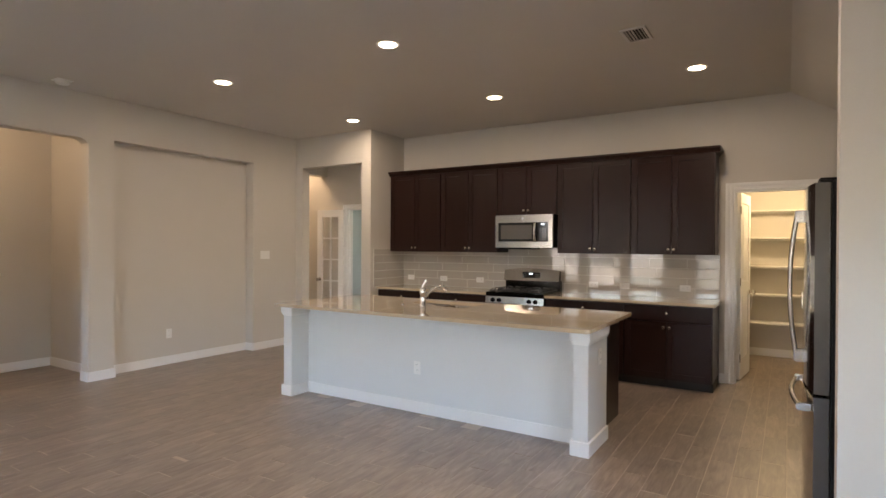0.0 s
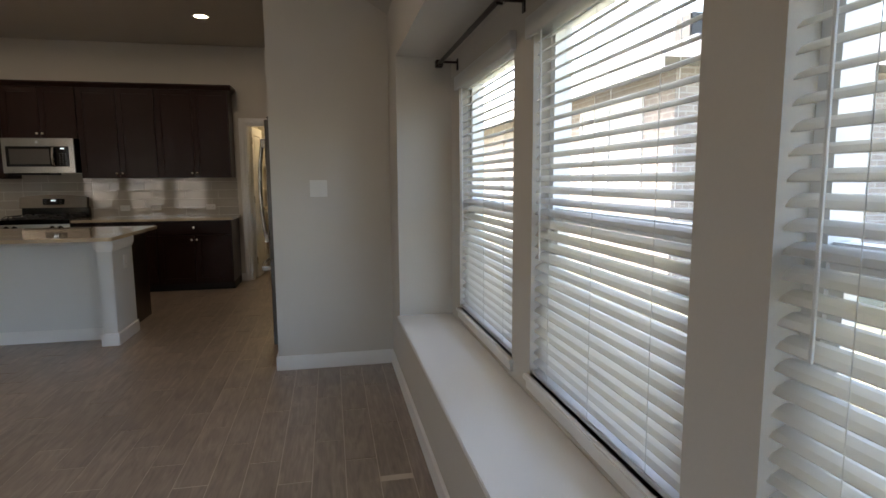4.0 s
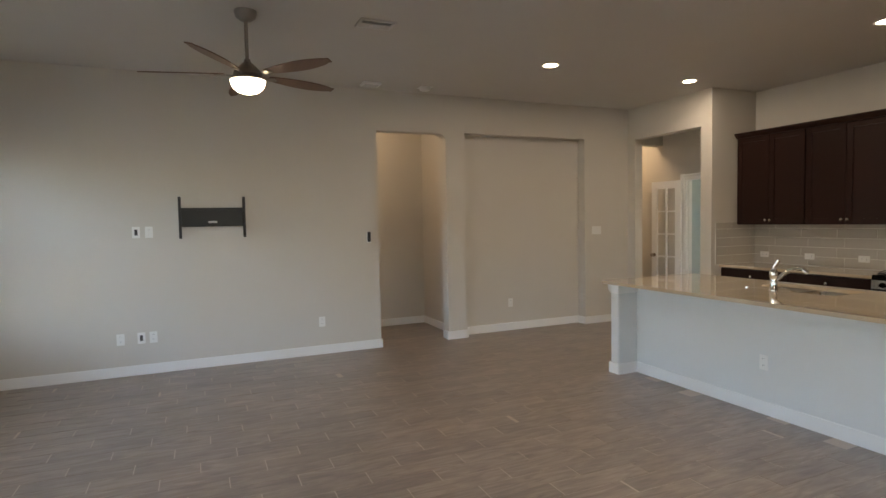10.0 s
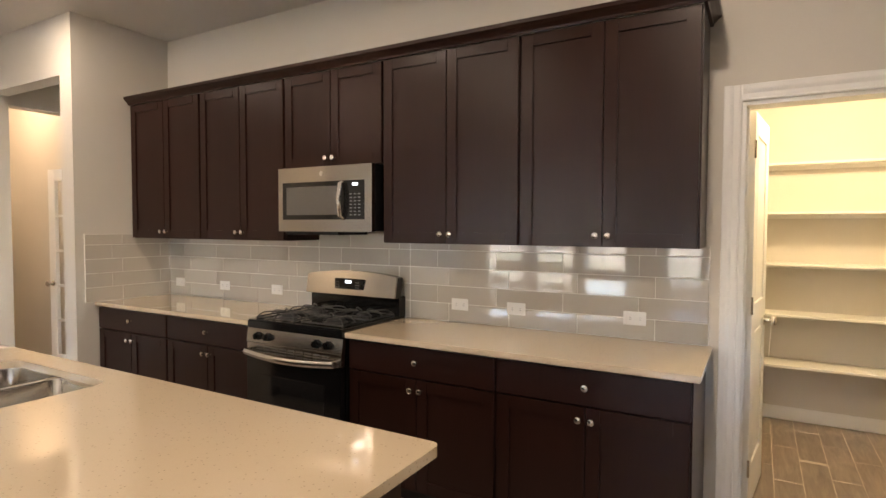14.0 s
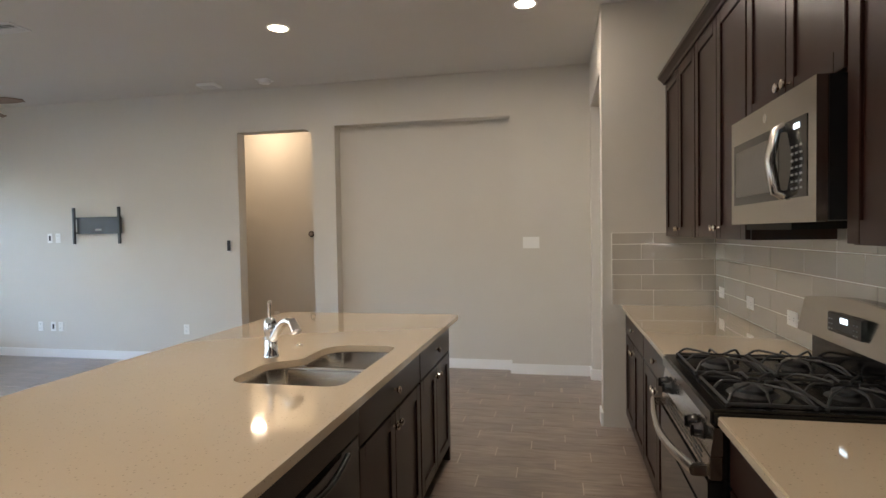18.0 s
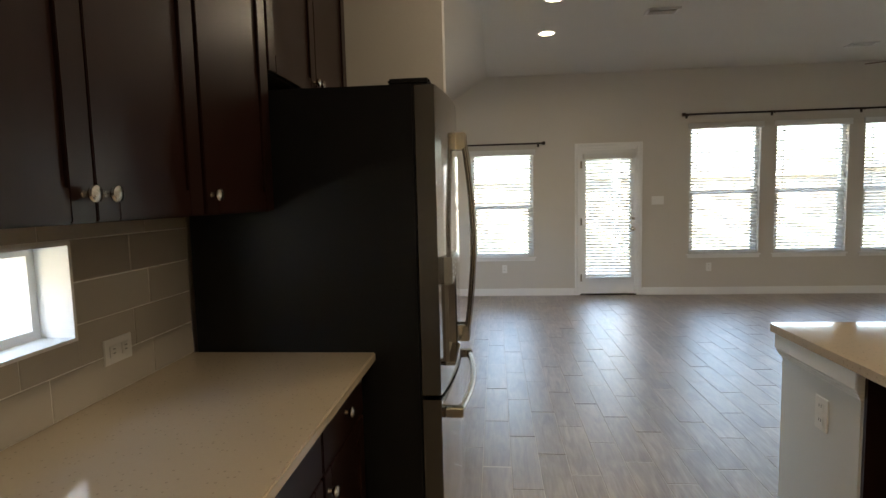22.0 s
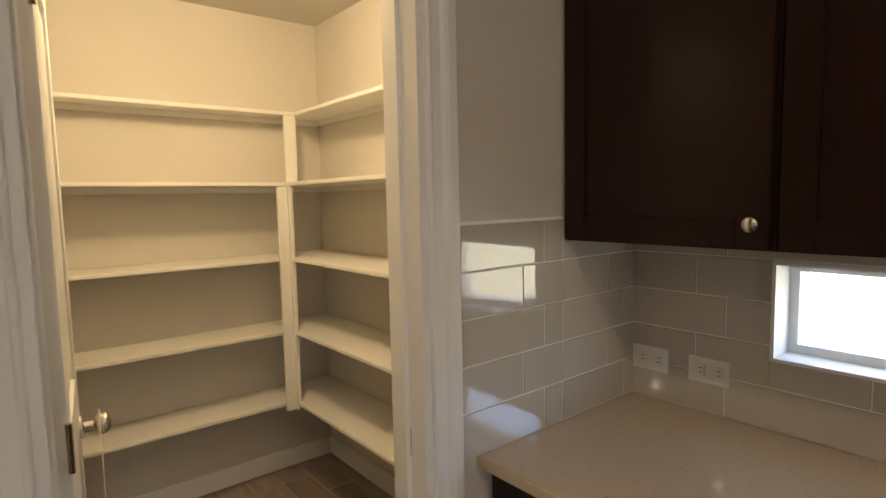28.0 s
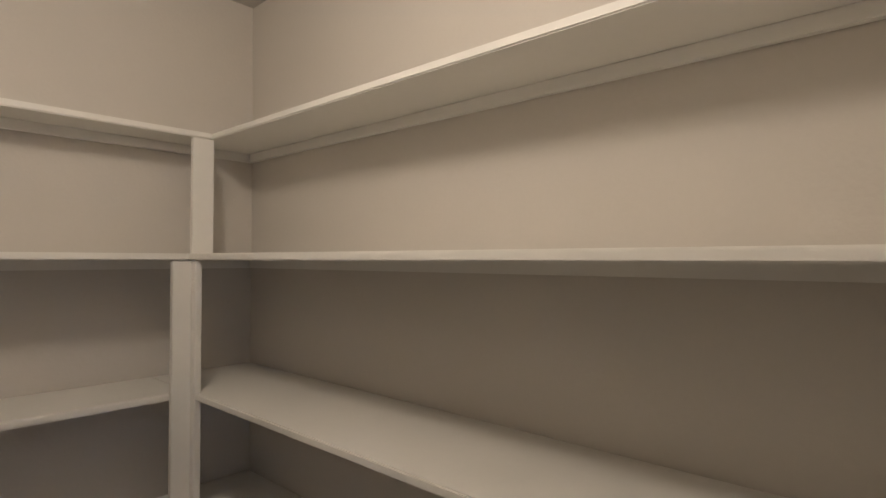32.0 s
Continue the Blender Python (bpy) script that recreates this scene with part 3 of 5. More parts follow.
def blind(m, w, z0, z1, y, tilt, label, slat_w=0.05, pitch=0.0435, cord=True, valance=False):
    """A faux-wood venetian blind: headrail, slats, bottom rail, ladder cords and wand."""
    ob = thing("window_blind", m, label, "blind", "window blinds")
    part("headrail", boxes((0.004, w - 0.004, y - 0.05, y + 0.028, z1 - 0.062, z1 - 0.004), bevel=0.003), BLIND, ob)
    if valance:
        back = min(y + 0.02, -0.001)
        part("valance", boxes((-0.03, w + 0.03, y - 0.062, y - 0.048, z1 - 0.075, z1 + 0.005), (-0.03, -0.016, y - 0.048, back, z1 - 0.075, z1 + 0.005), (w + 0.016, w + 0.03, y - 0.048, back, z1 - 0.075, z1 + 0.005), bevel=0.003), BLIND, ob)
    bm = bmesh.new()
    bow = 0.006
    rows = [(-slat_w / 2, 0.0), (-slat_w / 5, bow), (slat_w / 5, bow), (slat_w / 2, 0.0)]
    t = 0.0028
    top = [[bm.verts.new((x, a, h + t / 2)) for a, h in rows] for x in (0.008, w - 0.008)]
    low = [[bm.verts.new((x, a, h - t / 2)) for a, h in rows] for x in (0.008, w - 0.008)]
    for i in range(3):
        bm.faces.new((top[0][i], top[1][i], top[1][i + 1], top[0][i + 1]))
        bm.faces.new((low[0][i + 1], low[1][i + 1], low[1][i], low[0][i]))
    for e in (0, 1):
        bm.faces.new((*top[e], *low[e][::-1]))
    bm.faces.new((top[0][0], low[0][0], low[1][0], top[1][0]))
    bm.faces.new((top[0][3], top[1][3], low[1][3], low[0][3]))
    bmesh.ops.recalc_face_normals(bm, faces=bm.faces[:])
    me = mesh_of("slat", bm, BLIND)
    z, k = z1 - 0.085, 0
    while z > z0 + 0.04:
        part("slat", me, None, ob, m=Matrix.Translation((0, y, z)) @ pose(0, 0, 0, tilt + 3 * math.sin(k * 2.1), 0, 0))
        z -= pitch
        k += 1
    part("bottom_rail", boxes((0.006, w - 0.006, y - 0.026, y + 0.026, z0 + 0.006, z0 + 0.026), bevel=0.003), BLIND, ob)
    bm = bmesh.new()
    rod(bm, (0, y, z0 + 0.02), (0, y, z1 - 0.06), 0.0011, 5)
    me = mesh_of("ladder_cord", bm, BLIND)
    for x in (w * 0.16, w * 0.5, w * 0.84) if w > 0.75 else (w * 0.2, w * 0.8):
        for o in (-0.026, 0.026):
            part("ladder_cord", me, None, ob, m=Matrix.Translation((x, o, 0)))
    if cord:
        bm = bmesh.new()
        rod(bm, (w * 0.10, y - 0.045, z1 - 0.06), (w * 0.10, y - 0.04, z1 - 0.92), 0.004, 6)
        part("tilt_wand", bm, VINYL, ob)
    return ob


def window(name, m, w, z0, z1, depth, sash=True, sill=True, label="white vinyl single-hung window"):
    """A window set in a wall opening: x 0 to w, glass near y = depth."""
    ob = thing(name, m, label, "window", kind="structure")
    f = 0.045 if sash else 0.032
    part("window_frame", boxes((0, f, depth - 0.03, depth + 0.04, z0, z1), (w - f, w, depth - 0.03, depth + 0.04, z0, z1), (f, w - f, depth - 0.03, depth + 0.04, z0, z0 + f), (f, w - f, depth - 0.03, depth + 0.04, z1 - f, z1)), VINYL, ob)
    if sash:
        mid = z0 + (z1 - z0) * 0.47
        part("meeting_rail", boxes((f, w - f, depth - 0.025, depth + 0.025, mid - 0.024, mid + 0.024), bevel=0.003), VINYL, ob)
        part("lower_sash", boxes((f, f + 0.03, depth - 0.02, depth + 0.01, z0 + f, mid), (w - f - 0.03, w - f, depth - 0.02, depth + 0.01, z0 + f, mid)), VINYL, ob)
        panes = ((z0 + f, mid), (mid, z1 - f))
    else:
        panes = ((z0 + f, z1 - f),)
    for lo, hi in panes:
        p = part("pane", boxes((f, w - f, depth + 0.004, depth + 0.008, lo, hi)), CLEAR, ob, "clear glass pane")
        p.visible_shadow = False
    if sill:
        part("window_sill", boxes((-0.03, w + 0.03, -0.022, depth - 0.03, z0 - 0.022, z0), bevel=0.004), TRIM, ob, "white painted sill")
        part("apron", boxes((-0.015, w + 0.015, -0.012, 0.0, z0 - 0.06, z0 - 0.022), bevel=0.003), TRIM, ob)
    return ob


def curtain_rod(m, w, z, out, brackets, label):
    ob = thing("curtain_rod", m, label, "curtain rod")
    bm = bmesh.new()
    rod(bm, (0, -out, z), (w, -out, z), 0.0125, 12)
    part("pole", bm, BRONZE, ob, smooth=True)
    for x in (0, w):
        part("finial", boxes((x - 0.022, x + 0.022, -out - 0.022, -out + 0.022, z - 0.022, z + 0.022), bevel=0.004), BRONZE, ob)
    for x in brackets:
        part("bracket", boxes((x - 0.006, x + 0.006, -out, -0.002, z - 0.006, z + 0.006), (x - 0.014, x + 0.014, -0.006, 0.0, z - 0.045, z + 0.02), (x - 0.006, x + 0.006, -out - 0.014, -out + 0.014, z - 0.02, z - 0.012)), BRONZE, ob)
    return ob


BLIND_LABEL = "white faux-wood venetian blind, lowered with slats tilted open"
n_win = 0
for a, b, lo, hi in WALL_WINDOWS:
    n_win += 1
    m = frame_of("w", b, YW)
    window("window_%d" % n_win, m, b - a, lo, hi, 0.10)
    blind(m, b - a, lo, hi, 0.035, 19, BLIND_LABEL, valance=True)
for a, b in NOOK:
    n_win += 1
    m = frame_of("r", NX, a)
    window("window_%d" % n_win, m, a - b, 0.55, 1.96, 0.10)
    blind(m, a - b, 0.55, 1.96, 0.035, 25, BLIND_LABEL, valance=True)
for a, b in LOW_WINDOWS:
    n_win += 1
    window("window_%d" % n_win, frame_of("r", XR, -a), b - a, 1.092, 1.349, 0.115, sash=False, sill=False, label="low white vinyl picture window above the counter")
for a, b in LOW_WINDOWS:
    lin = thing("window_reveal", frame_of("r", XR, -a), "white painted reveal of a low window", "window trim", kind="structure")
    w, t, d = b - a, 0.009, 0.085
    part("side_board", boxes((0.0, t, -0.011, d, 1.092, 1.349)), TRIM, lin)
    part("side_board", boxes((w - t, w, -0.011, d, 1.092, 1.349)), TRIM, lin)
    part("sill_board", boxes((t, w - t, -0.011, d, 1.092, 1.092 + t)), TRIM, lin)
    part("head_board", boxes((t, w - t, -0.011, d, 1.349 - t, 1.349)), TRIM, lin)
curtain_rod(frame_of("w", 2.27, YW), 3.48, 2.48, 0.075, (0.06, 1.17, 2.30, 3.40), "dark bronze curtain rod with square finials")
curtain_rod(frame_of("w", 5.34, YW), 1.19, 2.16, 0.075, (0.06, 1.12), "short dark bronze curtain rod over a window")
curtain_rod(frame_of("r", NX, -4.45), 3.70, 2.055, 0.105, (0.06, 1.24, 2.45, 3.62), "long dark bronze curtain rod in the window recess")

# patio door
mp = frame_of("w", 3.645, YW)
DW = 0.785
casing("door_trim_1", mp, 0.0, DW, 2.075, 0.07, "white moulded casing round the patio door")
jamb(mp, 0.0, DW, 2.075, 0.16, "white patio door jamb")
pd = thing("door_1", mp, "white patio door with full glass, closed, blind over it", "door", kind="structure")
part("door_leaf", boxes((0.02, 0.09, 0.03, 0.075, 0.02, 2.054), (0.69, DW - 0.02, 0.03, 0.075, 0.02, 2.054), (0.09, 0.69, 0.03, 0.075, 0.02, 0.277), (0.09, 0.69, 0.03, 0.075, 1.94, 2.054)), TRIM, pd)
p = part("pane", boxes((0.09, 0.69, 0.05, 0.056, 0.277, 1.94)), CLEAR, pd, "clear glass pane")
p.visible_shadow = False
part("glass_stop", boxes((0.07, 0.09, 0.02, 0.03, 0.257, 1.96), (0.69, 0.71, 0.02, 0.03, 0.257, 1.96), (0.09, 0.69, 0.02, 0.03, 0.257, 0.277), (0.09, 0.69, 0.02, 0.03, 1.94, 1.96)), TRIM, pd)
for z, r in ((0.94, 1.0), (1.08, 0.8)):
    bm = bmesh.new()
    lathe(bm, [(a * r, h * r) for a, h in KNOB_PROFILE], pose(0.735, 0.03, z, 90, 0, 0))
    part("door_knob" if r == 1 else "deadbolt", bm, NICKEL, pd, "satin nickel", smooth=True)
for z in (0.25, 1.05, 1.85):
    bm = bmesh.new()
    rod(bm, (0.012, -0.014, z - 0.05), (0.012, -0.014, z + 0.05), 0.008, 8)
    box(bm, 0.010, 0.03, -0.012, 0.031, z - 0.05, z + 0.05)
    part("hinge", bm, NICKEL, pd, "satin nickel hinge")
part("threshold", boxes((0.0, DW, -0.01, 0.15, 0.0, 0.018), bevel=0.004), BRONZE, pd, "dark metal threshold")
blind(frame_of("w", 3.57, YW), 0.64, 0.24, 1.99, -0.02, 29, "white venetian blind with boxed valance on the patio door", cord=True, valance=True)

# study door, folded back against the wall
mk = frame_of("k", 0, -0.10)
casing("door_trim_3", mk, -1.05, -0.25, 2.07, 0.065, "white casing round the study doorway")
jamb(mk, -1.05, -0.25, 2.07, 0.13, "white study door jamb")
fd = thing("door_3", pose(-1.062, -0.135, 0, 0, 0, 188), "white glazed French door folded open against the wall", "door", kind="structure")
W, T = 0.50, 0.035
z0, z1 = 0.012, 2.05
part("stile", boxes((0, 0.095, 0, T, z0, z1), bevel=0.002), TRIM, fd)
part("stile", boxes((W - 0.095, W, 0, T, z0, z1), bevel=0.002), TRIM, fd)
part("rail", boxes((0.095, W - 0.095, 0, T, z0, 0.24), bevel=0.002), TRIM, fd)
part("rail", boxes((0.095, W - 0.095, 0, T, z1 - 0.11, z1), bevel=0.002), TRIM, fd)
part("muntin", boxes((W / 2 - 0.011, W / 2 + 0.011, 0.004, T - 0.004, 0.24, z1 - 0.11)), TRIM, fd)
for k in range(1, 5):
    z = 0.24 + (z1 - 0.35) * k / 5
    part("muntin", boxes((0.095, W / 2 - 0.011, 0.005, T - 0.005, z - 0.011, z + 0.011), (W / 2 + 0.011, W - 0.095, 0.005, T - 0.005, z - 0.011, z + 0.011)), TRIM, fd)
for k in range(5):
    for c in range(2):
        za = 0.24 + (z1 - 0.35) * k / 5
        x = 0.095 if c == 0 else W / 2
        p = part("pane", boxes((x, x + W / 2 - 0.095, 0.016, 0.019, za, za + (z1 - 0.35) / 5)), CLEAR, fd)
        p.visible_shadow = False
bm = bmesh.new()
lathe(bm, KNOB_PROFILE, pose(W - 0.05, T, 0.94, -90, 0, 0))
part("door_knob", bm, NICKEL, fd, "satin nickel knob", smooth=True)

# pantry door, swung in against the pantry wall
mk = frame_of("k", 0, YK)
casing("door_trim_2", mk, 4.415, 5.128, 2.105, 0.08, "white moulded casing round the pantry door")
jamb(mk, 4.415, 5.128, 2.105, 0.13, "white pantry door jamb")
pdr = thing("door_2", pose(4.474, 0.20, 0, 0, 0, 83.5), "white panelled pantry door standing open into the pantry", "door", kind="structure")
bm = bmesh.new()
W, T = 0.57, 0.042
for x0, x1, z0, z1 in ((0, 0.105, 0.012, 2.095), (W - 0.105, W, 0.012, 2.095), (0.105, W - 0.105, 0.012, 0.24), (0.105, W - 0.105, 0.98, 1.10), (0.105, W - 0.105, 1.98, 2.095)):
    box(bm, x0, x1, 0, T, z0, z1, bevel=0.002)
for z0, z1 in ((0.24, 0.98), (1.10, 1.98)):
    box(bm, 0.103, W - 0.103, 0.009, T - 0.009, z0 - 0.002, z1 + 0.002)
    box(bm, 0.14, W - 0.14, 0.004, T - 0.004, z0 + 0.035, z1 - 0.035, bevel=0.006)
part("door_leaf", bm, TRIM, pdr)
bm = bmesh.new()
lathe(bm, KNOB_PROFILE, pose(W - 0.06, 0.0, 0.96, 90, 0, 0))
part("door_knob", bm, NICKEL, pdr, "satin nickel knob", smooth=True)
ob = thing("paper_strip", pose(4.532, 0.707, 0.96, 0, 0, 83.5), "white paper strip hanging crooked from the pantry door knob", "paper strip")
bm = bmesh.new()
prism(bm, [(-0.035, 0.035), (-0.02, 0.045), (-0.135, -0.19), (-0.155, -0.18)], Matrix(((1, 0, 0, 0), (0, 0, 1, -0.045), (0, 1, 0, 0), (0, 0, 0, 1))), 0.0015)
part("strip", bm, PLASTIC, ob)
bm = bmesh.new()
for z in (0.25, 1.1, 1.9):
    rod(bm, (-0.004, 0.0, z - 0.045), (-0.004, 0.0, z + 0.045), 0.006, 8)
part("hinges", bm, NICKEL, pdr)
solid("strike_plate", boxes((5.1075, 5.1092, 0.055, 0.085, 0.935, 1.0)), NICKEL, Matrix(), "satin nickel strike plate on the jamb", "strike plate", "", "structure")

# ---- kitchen wall ----
UD = 0.345
for a, b in ((0.003, 0.87), (0.87, 1.735), (2.54, 3.41), (3.41, 4.268)):
    wall_cabinet(frame_of("k", a, YK), b - a, UD, UB, UT, 2)
wall_cabinet(frame_of("k", 1.735, YK), 0.805, UD, 1.88, UT, 2, label="short espresso shaker wall cabinet above the microwave")


def crown(m, w, depth, label, left=False, right=False):
    bm = bmesh.new()
    z = UT - 0.006
    outline = [(0.0, 0.0), (0.014, 0.0), (0.018, 0.012), (0.034, 0.030), (0.050, 0.042), (0.052, 0.062), (0.0, 0.062)]
    # front run: outline in (out, up)
    mm = Matrix(((0, 0, 1, 0), (-1, 0, 0, -depth), (0, 1, 0, z), (0, 0, 0, 1)))
    prism(bm, outline, Matrix.Translation((-0.05 if left else 0, 0, 0)) @ mm, w + (0.05 if left else 0) + (0.05 if right else 0))
    if right:
        mr = Matrix(((1, 0, 0, w), (0, 0, 1, -depth), (0, 1, 0, z), (0, 0, 0, 1)))
        prism(bm, outline, mr, depth - 0.002)
    solid("crown_moulding", bm, ESPRESSO, m, label, "moulding")


crown(frame_of("k", 0.003, YK), 4.265, UD, "espresso crown moulding along the wall cabinets", right=True)

BD = 0.625
for a, b in ((0.003, 0.86), (0.86, 1.735), (2.505, 3.41), (3.41, 4.28)):
    base_cabinet(frame_of("k", a, YK), b - a, BD, 2)


def worktop(name, rows, label):
    bm = bmesh.new()
    for r in rows:
        box(bm, *r, CT - 0.03, CT, bevel=0.004)
    return solid(name, bm, QUARTZ, Matrix(), label, "countertop")


worktop("countertop", [(0.002, 1.738, -0.655, -0.002)], "speckled beige quartz countertop between wall and range")
worktop("countertop", [(2.502, 4.31, -0.655, -0.002)], "speckled beige quartz countertop between range and pantry")
worktop("countertop", [(5.255, XR - 0.002, -2.562, -0.002)], "speckled beige quartz countertop under two low windows")

# ---- right wall ----
for a, b, d, h in ((0.003, 0.522, 1, "l"), (0.522, 1.299, 2, "l"), (1.299, 2.088, 2, "l"), (2.088, 2.545, 1, "r")):
    wall_cabinet(frame_of("r", XR, -a), b - a, UD, UB, UT, d, h)
wall_cabinet(frame_of("r", XR, -2.545), 1.02, UD, 1.875, UT, 2, label="short espresso wall cabinet above the refrigerator")
crown(frame_of("r", XR, -0.003), 3.562, UD, "espresso crown moulding above the side cabinets", right=True)
for a, b, d, h in ((0.003, 0.525, 1, "l"), (0.525, 1.319, 2, "l"), (1.319, 2.09, 2, "l"), (2.09, 2.543, 1, "r")):
    base_cabinet(frame_of("r", XR, -a), b - a, BD, d, h)

# ---- island ----
IX0, IX1, IY0, IY1 = 0.595, 3.757, -3.005, -1.755
SX0, SX1, SY0, SY1 = 1.66, 2.38, -2.33, -1.87


def island():
    ob = thing("kitchen_island", pose(2.2, -2.4, 0), "white-painted kitchen island with corner columns and dark cabinets", "kitchen island")
    inv = pose(-2.2, -2.4 * -1, 0)
    def p(name, bm, mat, label=""):
        bm.transform(inv)
        return part(name, bm, mat, ob, label)
    A0, A1, B0, B1, F, K = 0.665, 0.775, 3.62, 3.73, -2.94, -1.79
    p("front_panel", boxes((A1, B0, -2.71, -2.62, 0, CT - 0.03)), ISLAND_PAINT)
    p("end_wall", boxes((A0, A1, F, -2.46, 0, CT - 0.03), bevel=0.006), ISLAND_PAINT)
    p("end_wall", boxes((B0, B1, F, -2.46, 0, CT - 0.03), bevel=0.006), ISLAND_PAINT)
    for x0, x1, y1 in ((A0, A1, -2.462), (B0, B1, -2.462)):
        bm = bmesh.new()
        for k, (o, lo, hi) in enumerate(((0.005, 0.788, 0.797), (0.011, 0.797, 0.808), (0.016, 0.808, 0.820), (0.020, 0.820, CT - 0.031))):
            box(bm, x0 - o, x1 + o, F - o, y1, lo, hi, bevel=0.003)
        p("column_capital", bm, TRIM)
    H, T = 0.105, 0.016
    p("baseboard", boxes((A1, B0, -2.71 - T, -2.71, 0, H), bevel=0.004), TRIM)
    for x0, x1, y1 in ((A0, A1, -2.462), (B0, B1, -2.462)):
        p("baseboard", boxes((x0 - T, x1 + T, F - T, y1, 0, H), bevel=0.004), TRIM)
    p("support_rail", boxes((A1, B0, -2.735, -2.71, CT - 0.075, CT - 0.031), bevel=0.003), TRIM)
    p("side_panel", boxes((B0, 3.652, -2.445, K - 0.004, 0.0, CT - 0.03), bevel=0.002), ESPRESSO, "dark stained end panel")
    p("side_panel", boxes((0.758, 0.79, -2.445, K - 0.004, 0.0, CT - 0.03), bevel=0.002), ESPRESSO, "dark stained end panel")
    p("filler_strip", boxes((B0, B1 - 0.004, -2.458, -2.445, 0.0, CT - 0.031)), ESPRESSO, "dark stained strip behind the end wall")
    p("filler_strip", boxes((A0 + 0.004, 0.79, -2.458, -2.445, 0.0, CT - 0.031)), ESPRESSO, "dark stained strip behind the end wall")
    return ob


island()


def fillet(corners, steps=6):
    """Round the corners (x, y, radius) of an outline."""
    out = []
    n = len(corners)
    for k, (x, y, r) in enumerate(corners):
        p = Vector((x, y))
        a = (Vector(corners[k - 1][:2]) - p).normalized()
        b = (Vector(corners[(k + 1) % n][:2]) - p).normalized()
        half = a.angle(b) / 2
        t = r / math.tan(half)
        centre = p + (a + b).normalized() * (r / math.sin(half))
        s0, s1 = p + a * t - centre, p + b * t - centre
        whole = s0.angle_signed(s1)
        for j in range(steps + 1):
            w = -whole * j / steps
            c, s = math.cos(w), math.sin(w)
            out.append((centre.x + c * s0.x - s * s0.y, centre.y + s * s0.x + c * s0.y))
    return out


SINK_CUT = fillet([(2.38, -2.33, 0.085), (2.38, -1.87, 0.06), (1.66, -1.87, 0.06), (1.66, -2.21, 0.13), (1.98, -2.21, 0.05), (2.07, -2.33, 0.07)])
bm = bmesh.new()
rim = []
for loop in (fillet([(IX0, IY0, 0.03), (IX1, IY0, 0.03), (IX1, IY1, 0.03), (IX0, IY1, 0.03)]), SINK_CUT):
    vs = [bm.verts.new((x, y, CT)) for x, y in loop]
    rim += [bm.edges.new((vs[k], vs[(k + 1) % len(vs)])) for k in range(len(vs))]
bmesh.ops.triangle_fill(bm, use_beauty=True, edges=rim)
made = bmesh.ops.extrude_face_region(bm, geom=bm.faces[:])["geom"]
for v in made:
    if isinstance(v, bmesh.types.BMVert):
        v.co.z = CT - 0.03
bmesh.ops.recalc_face_normals(bm, faces=bm.faces[:])
solid("countertop", bm, QUARTZ, Matrix(), "beige quartz island top with sink cutout", "countertop")
# cabinets on the island's kitchen side
ISL_D = 0.6
for a, b, d, kind in ((0.79, 1.54, 2, "drawer"), (1.54, 2.42, 2, "drawer"), (3.112, 3.618, 1, "drawer")):
    base_cabinet(frame_of("w", b, -1.79 - ISL_D), b - a, ISL_D, d, "l", group="island cabinets", label="espresso-stained island cabinet facing the range", sink_room=0.26 if a == 1.54 else 0.0)


def dishwasher():
    ob = thing("dishwasher", frame_of("w", 3.108, -1.79 - ISL_D), "black dishwasher built into the island", "dishwasher")
    part("body", boxes((0.004, 0.684, -ISL_D + 0.03, -0.02, 0.095, CT - 0.035)), BLACK_SIDE, ob)
    part("door", boxes((0.006, 0.682, -ISL_D - 0.004, -ISL_D + 0.03, 0.11, 0.76), bevel=0.004), BLACK_ENAMEL, ob)
    part("control_panel", boxes((0.006, 0.682, -ISL_D - 0.008, -ISL_D + 0.03, 0.765, CT - 0.04), bevel=0.006), BLACK_ENAMEL, ob)
    bm = bmesh.new()
    tube(bm, [(0.14 + 0.40 * k / 10, -ISL_D - 0.02 - 0.012 * math.sin(math.pi * k / 10), 0.745 - 0.02 * math.sin(math.pi * k / 10)) for k in range(11)], 0.011)
    part("handle", bm, BLACK_ENAMEL, ob, smooth=True)
    part("toe_kick", boxes((0.004, 0.684, -ISL_D + 0.085, -0.02, 0.0, 0.095)), TOEKICK, ob)


dishwasher()


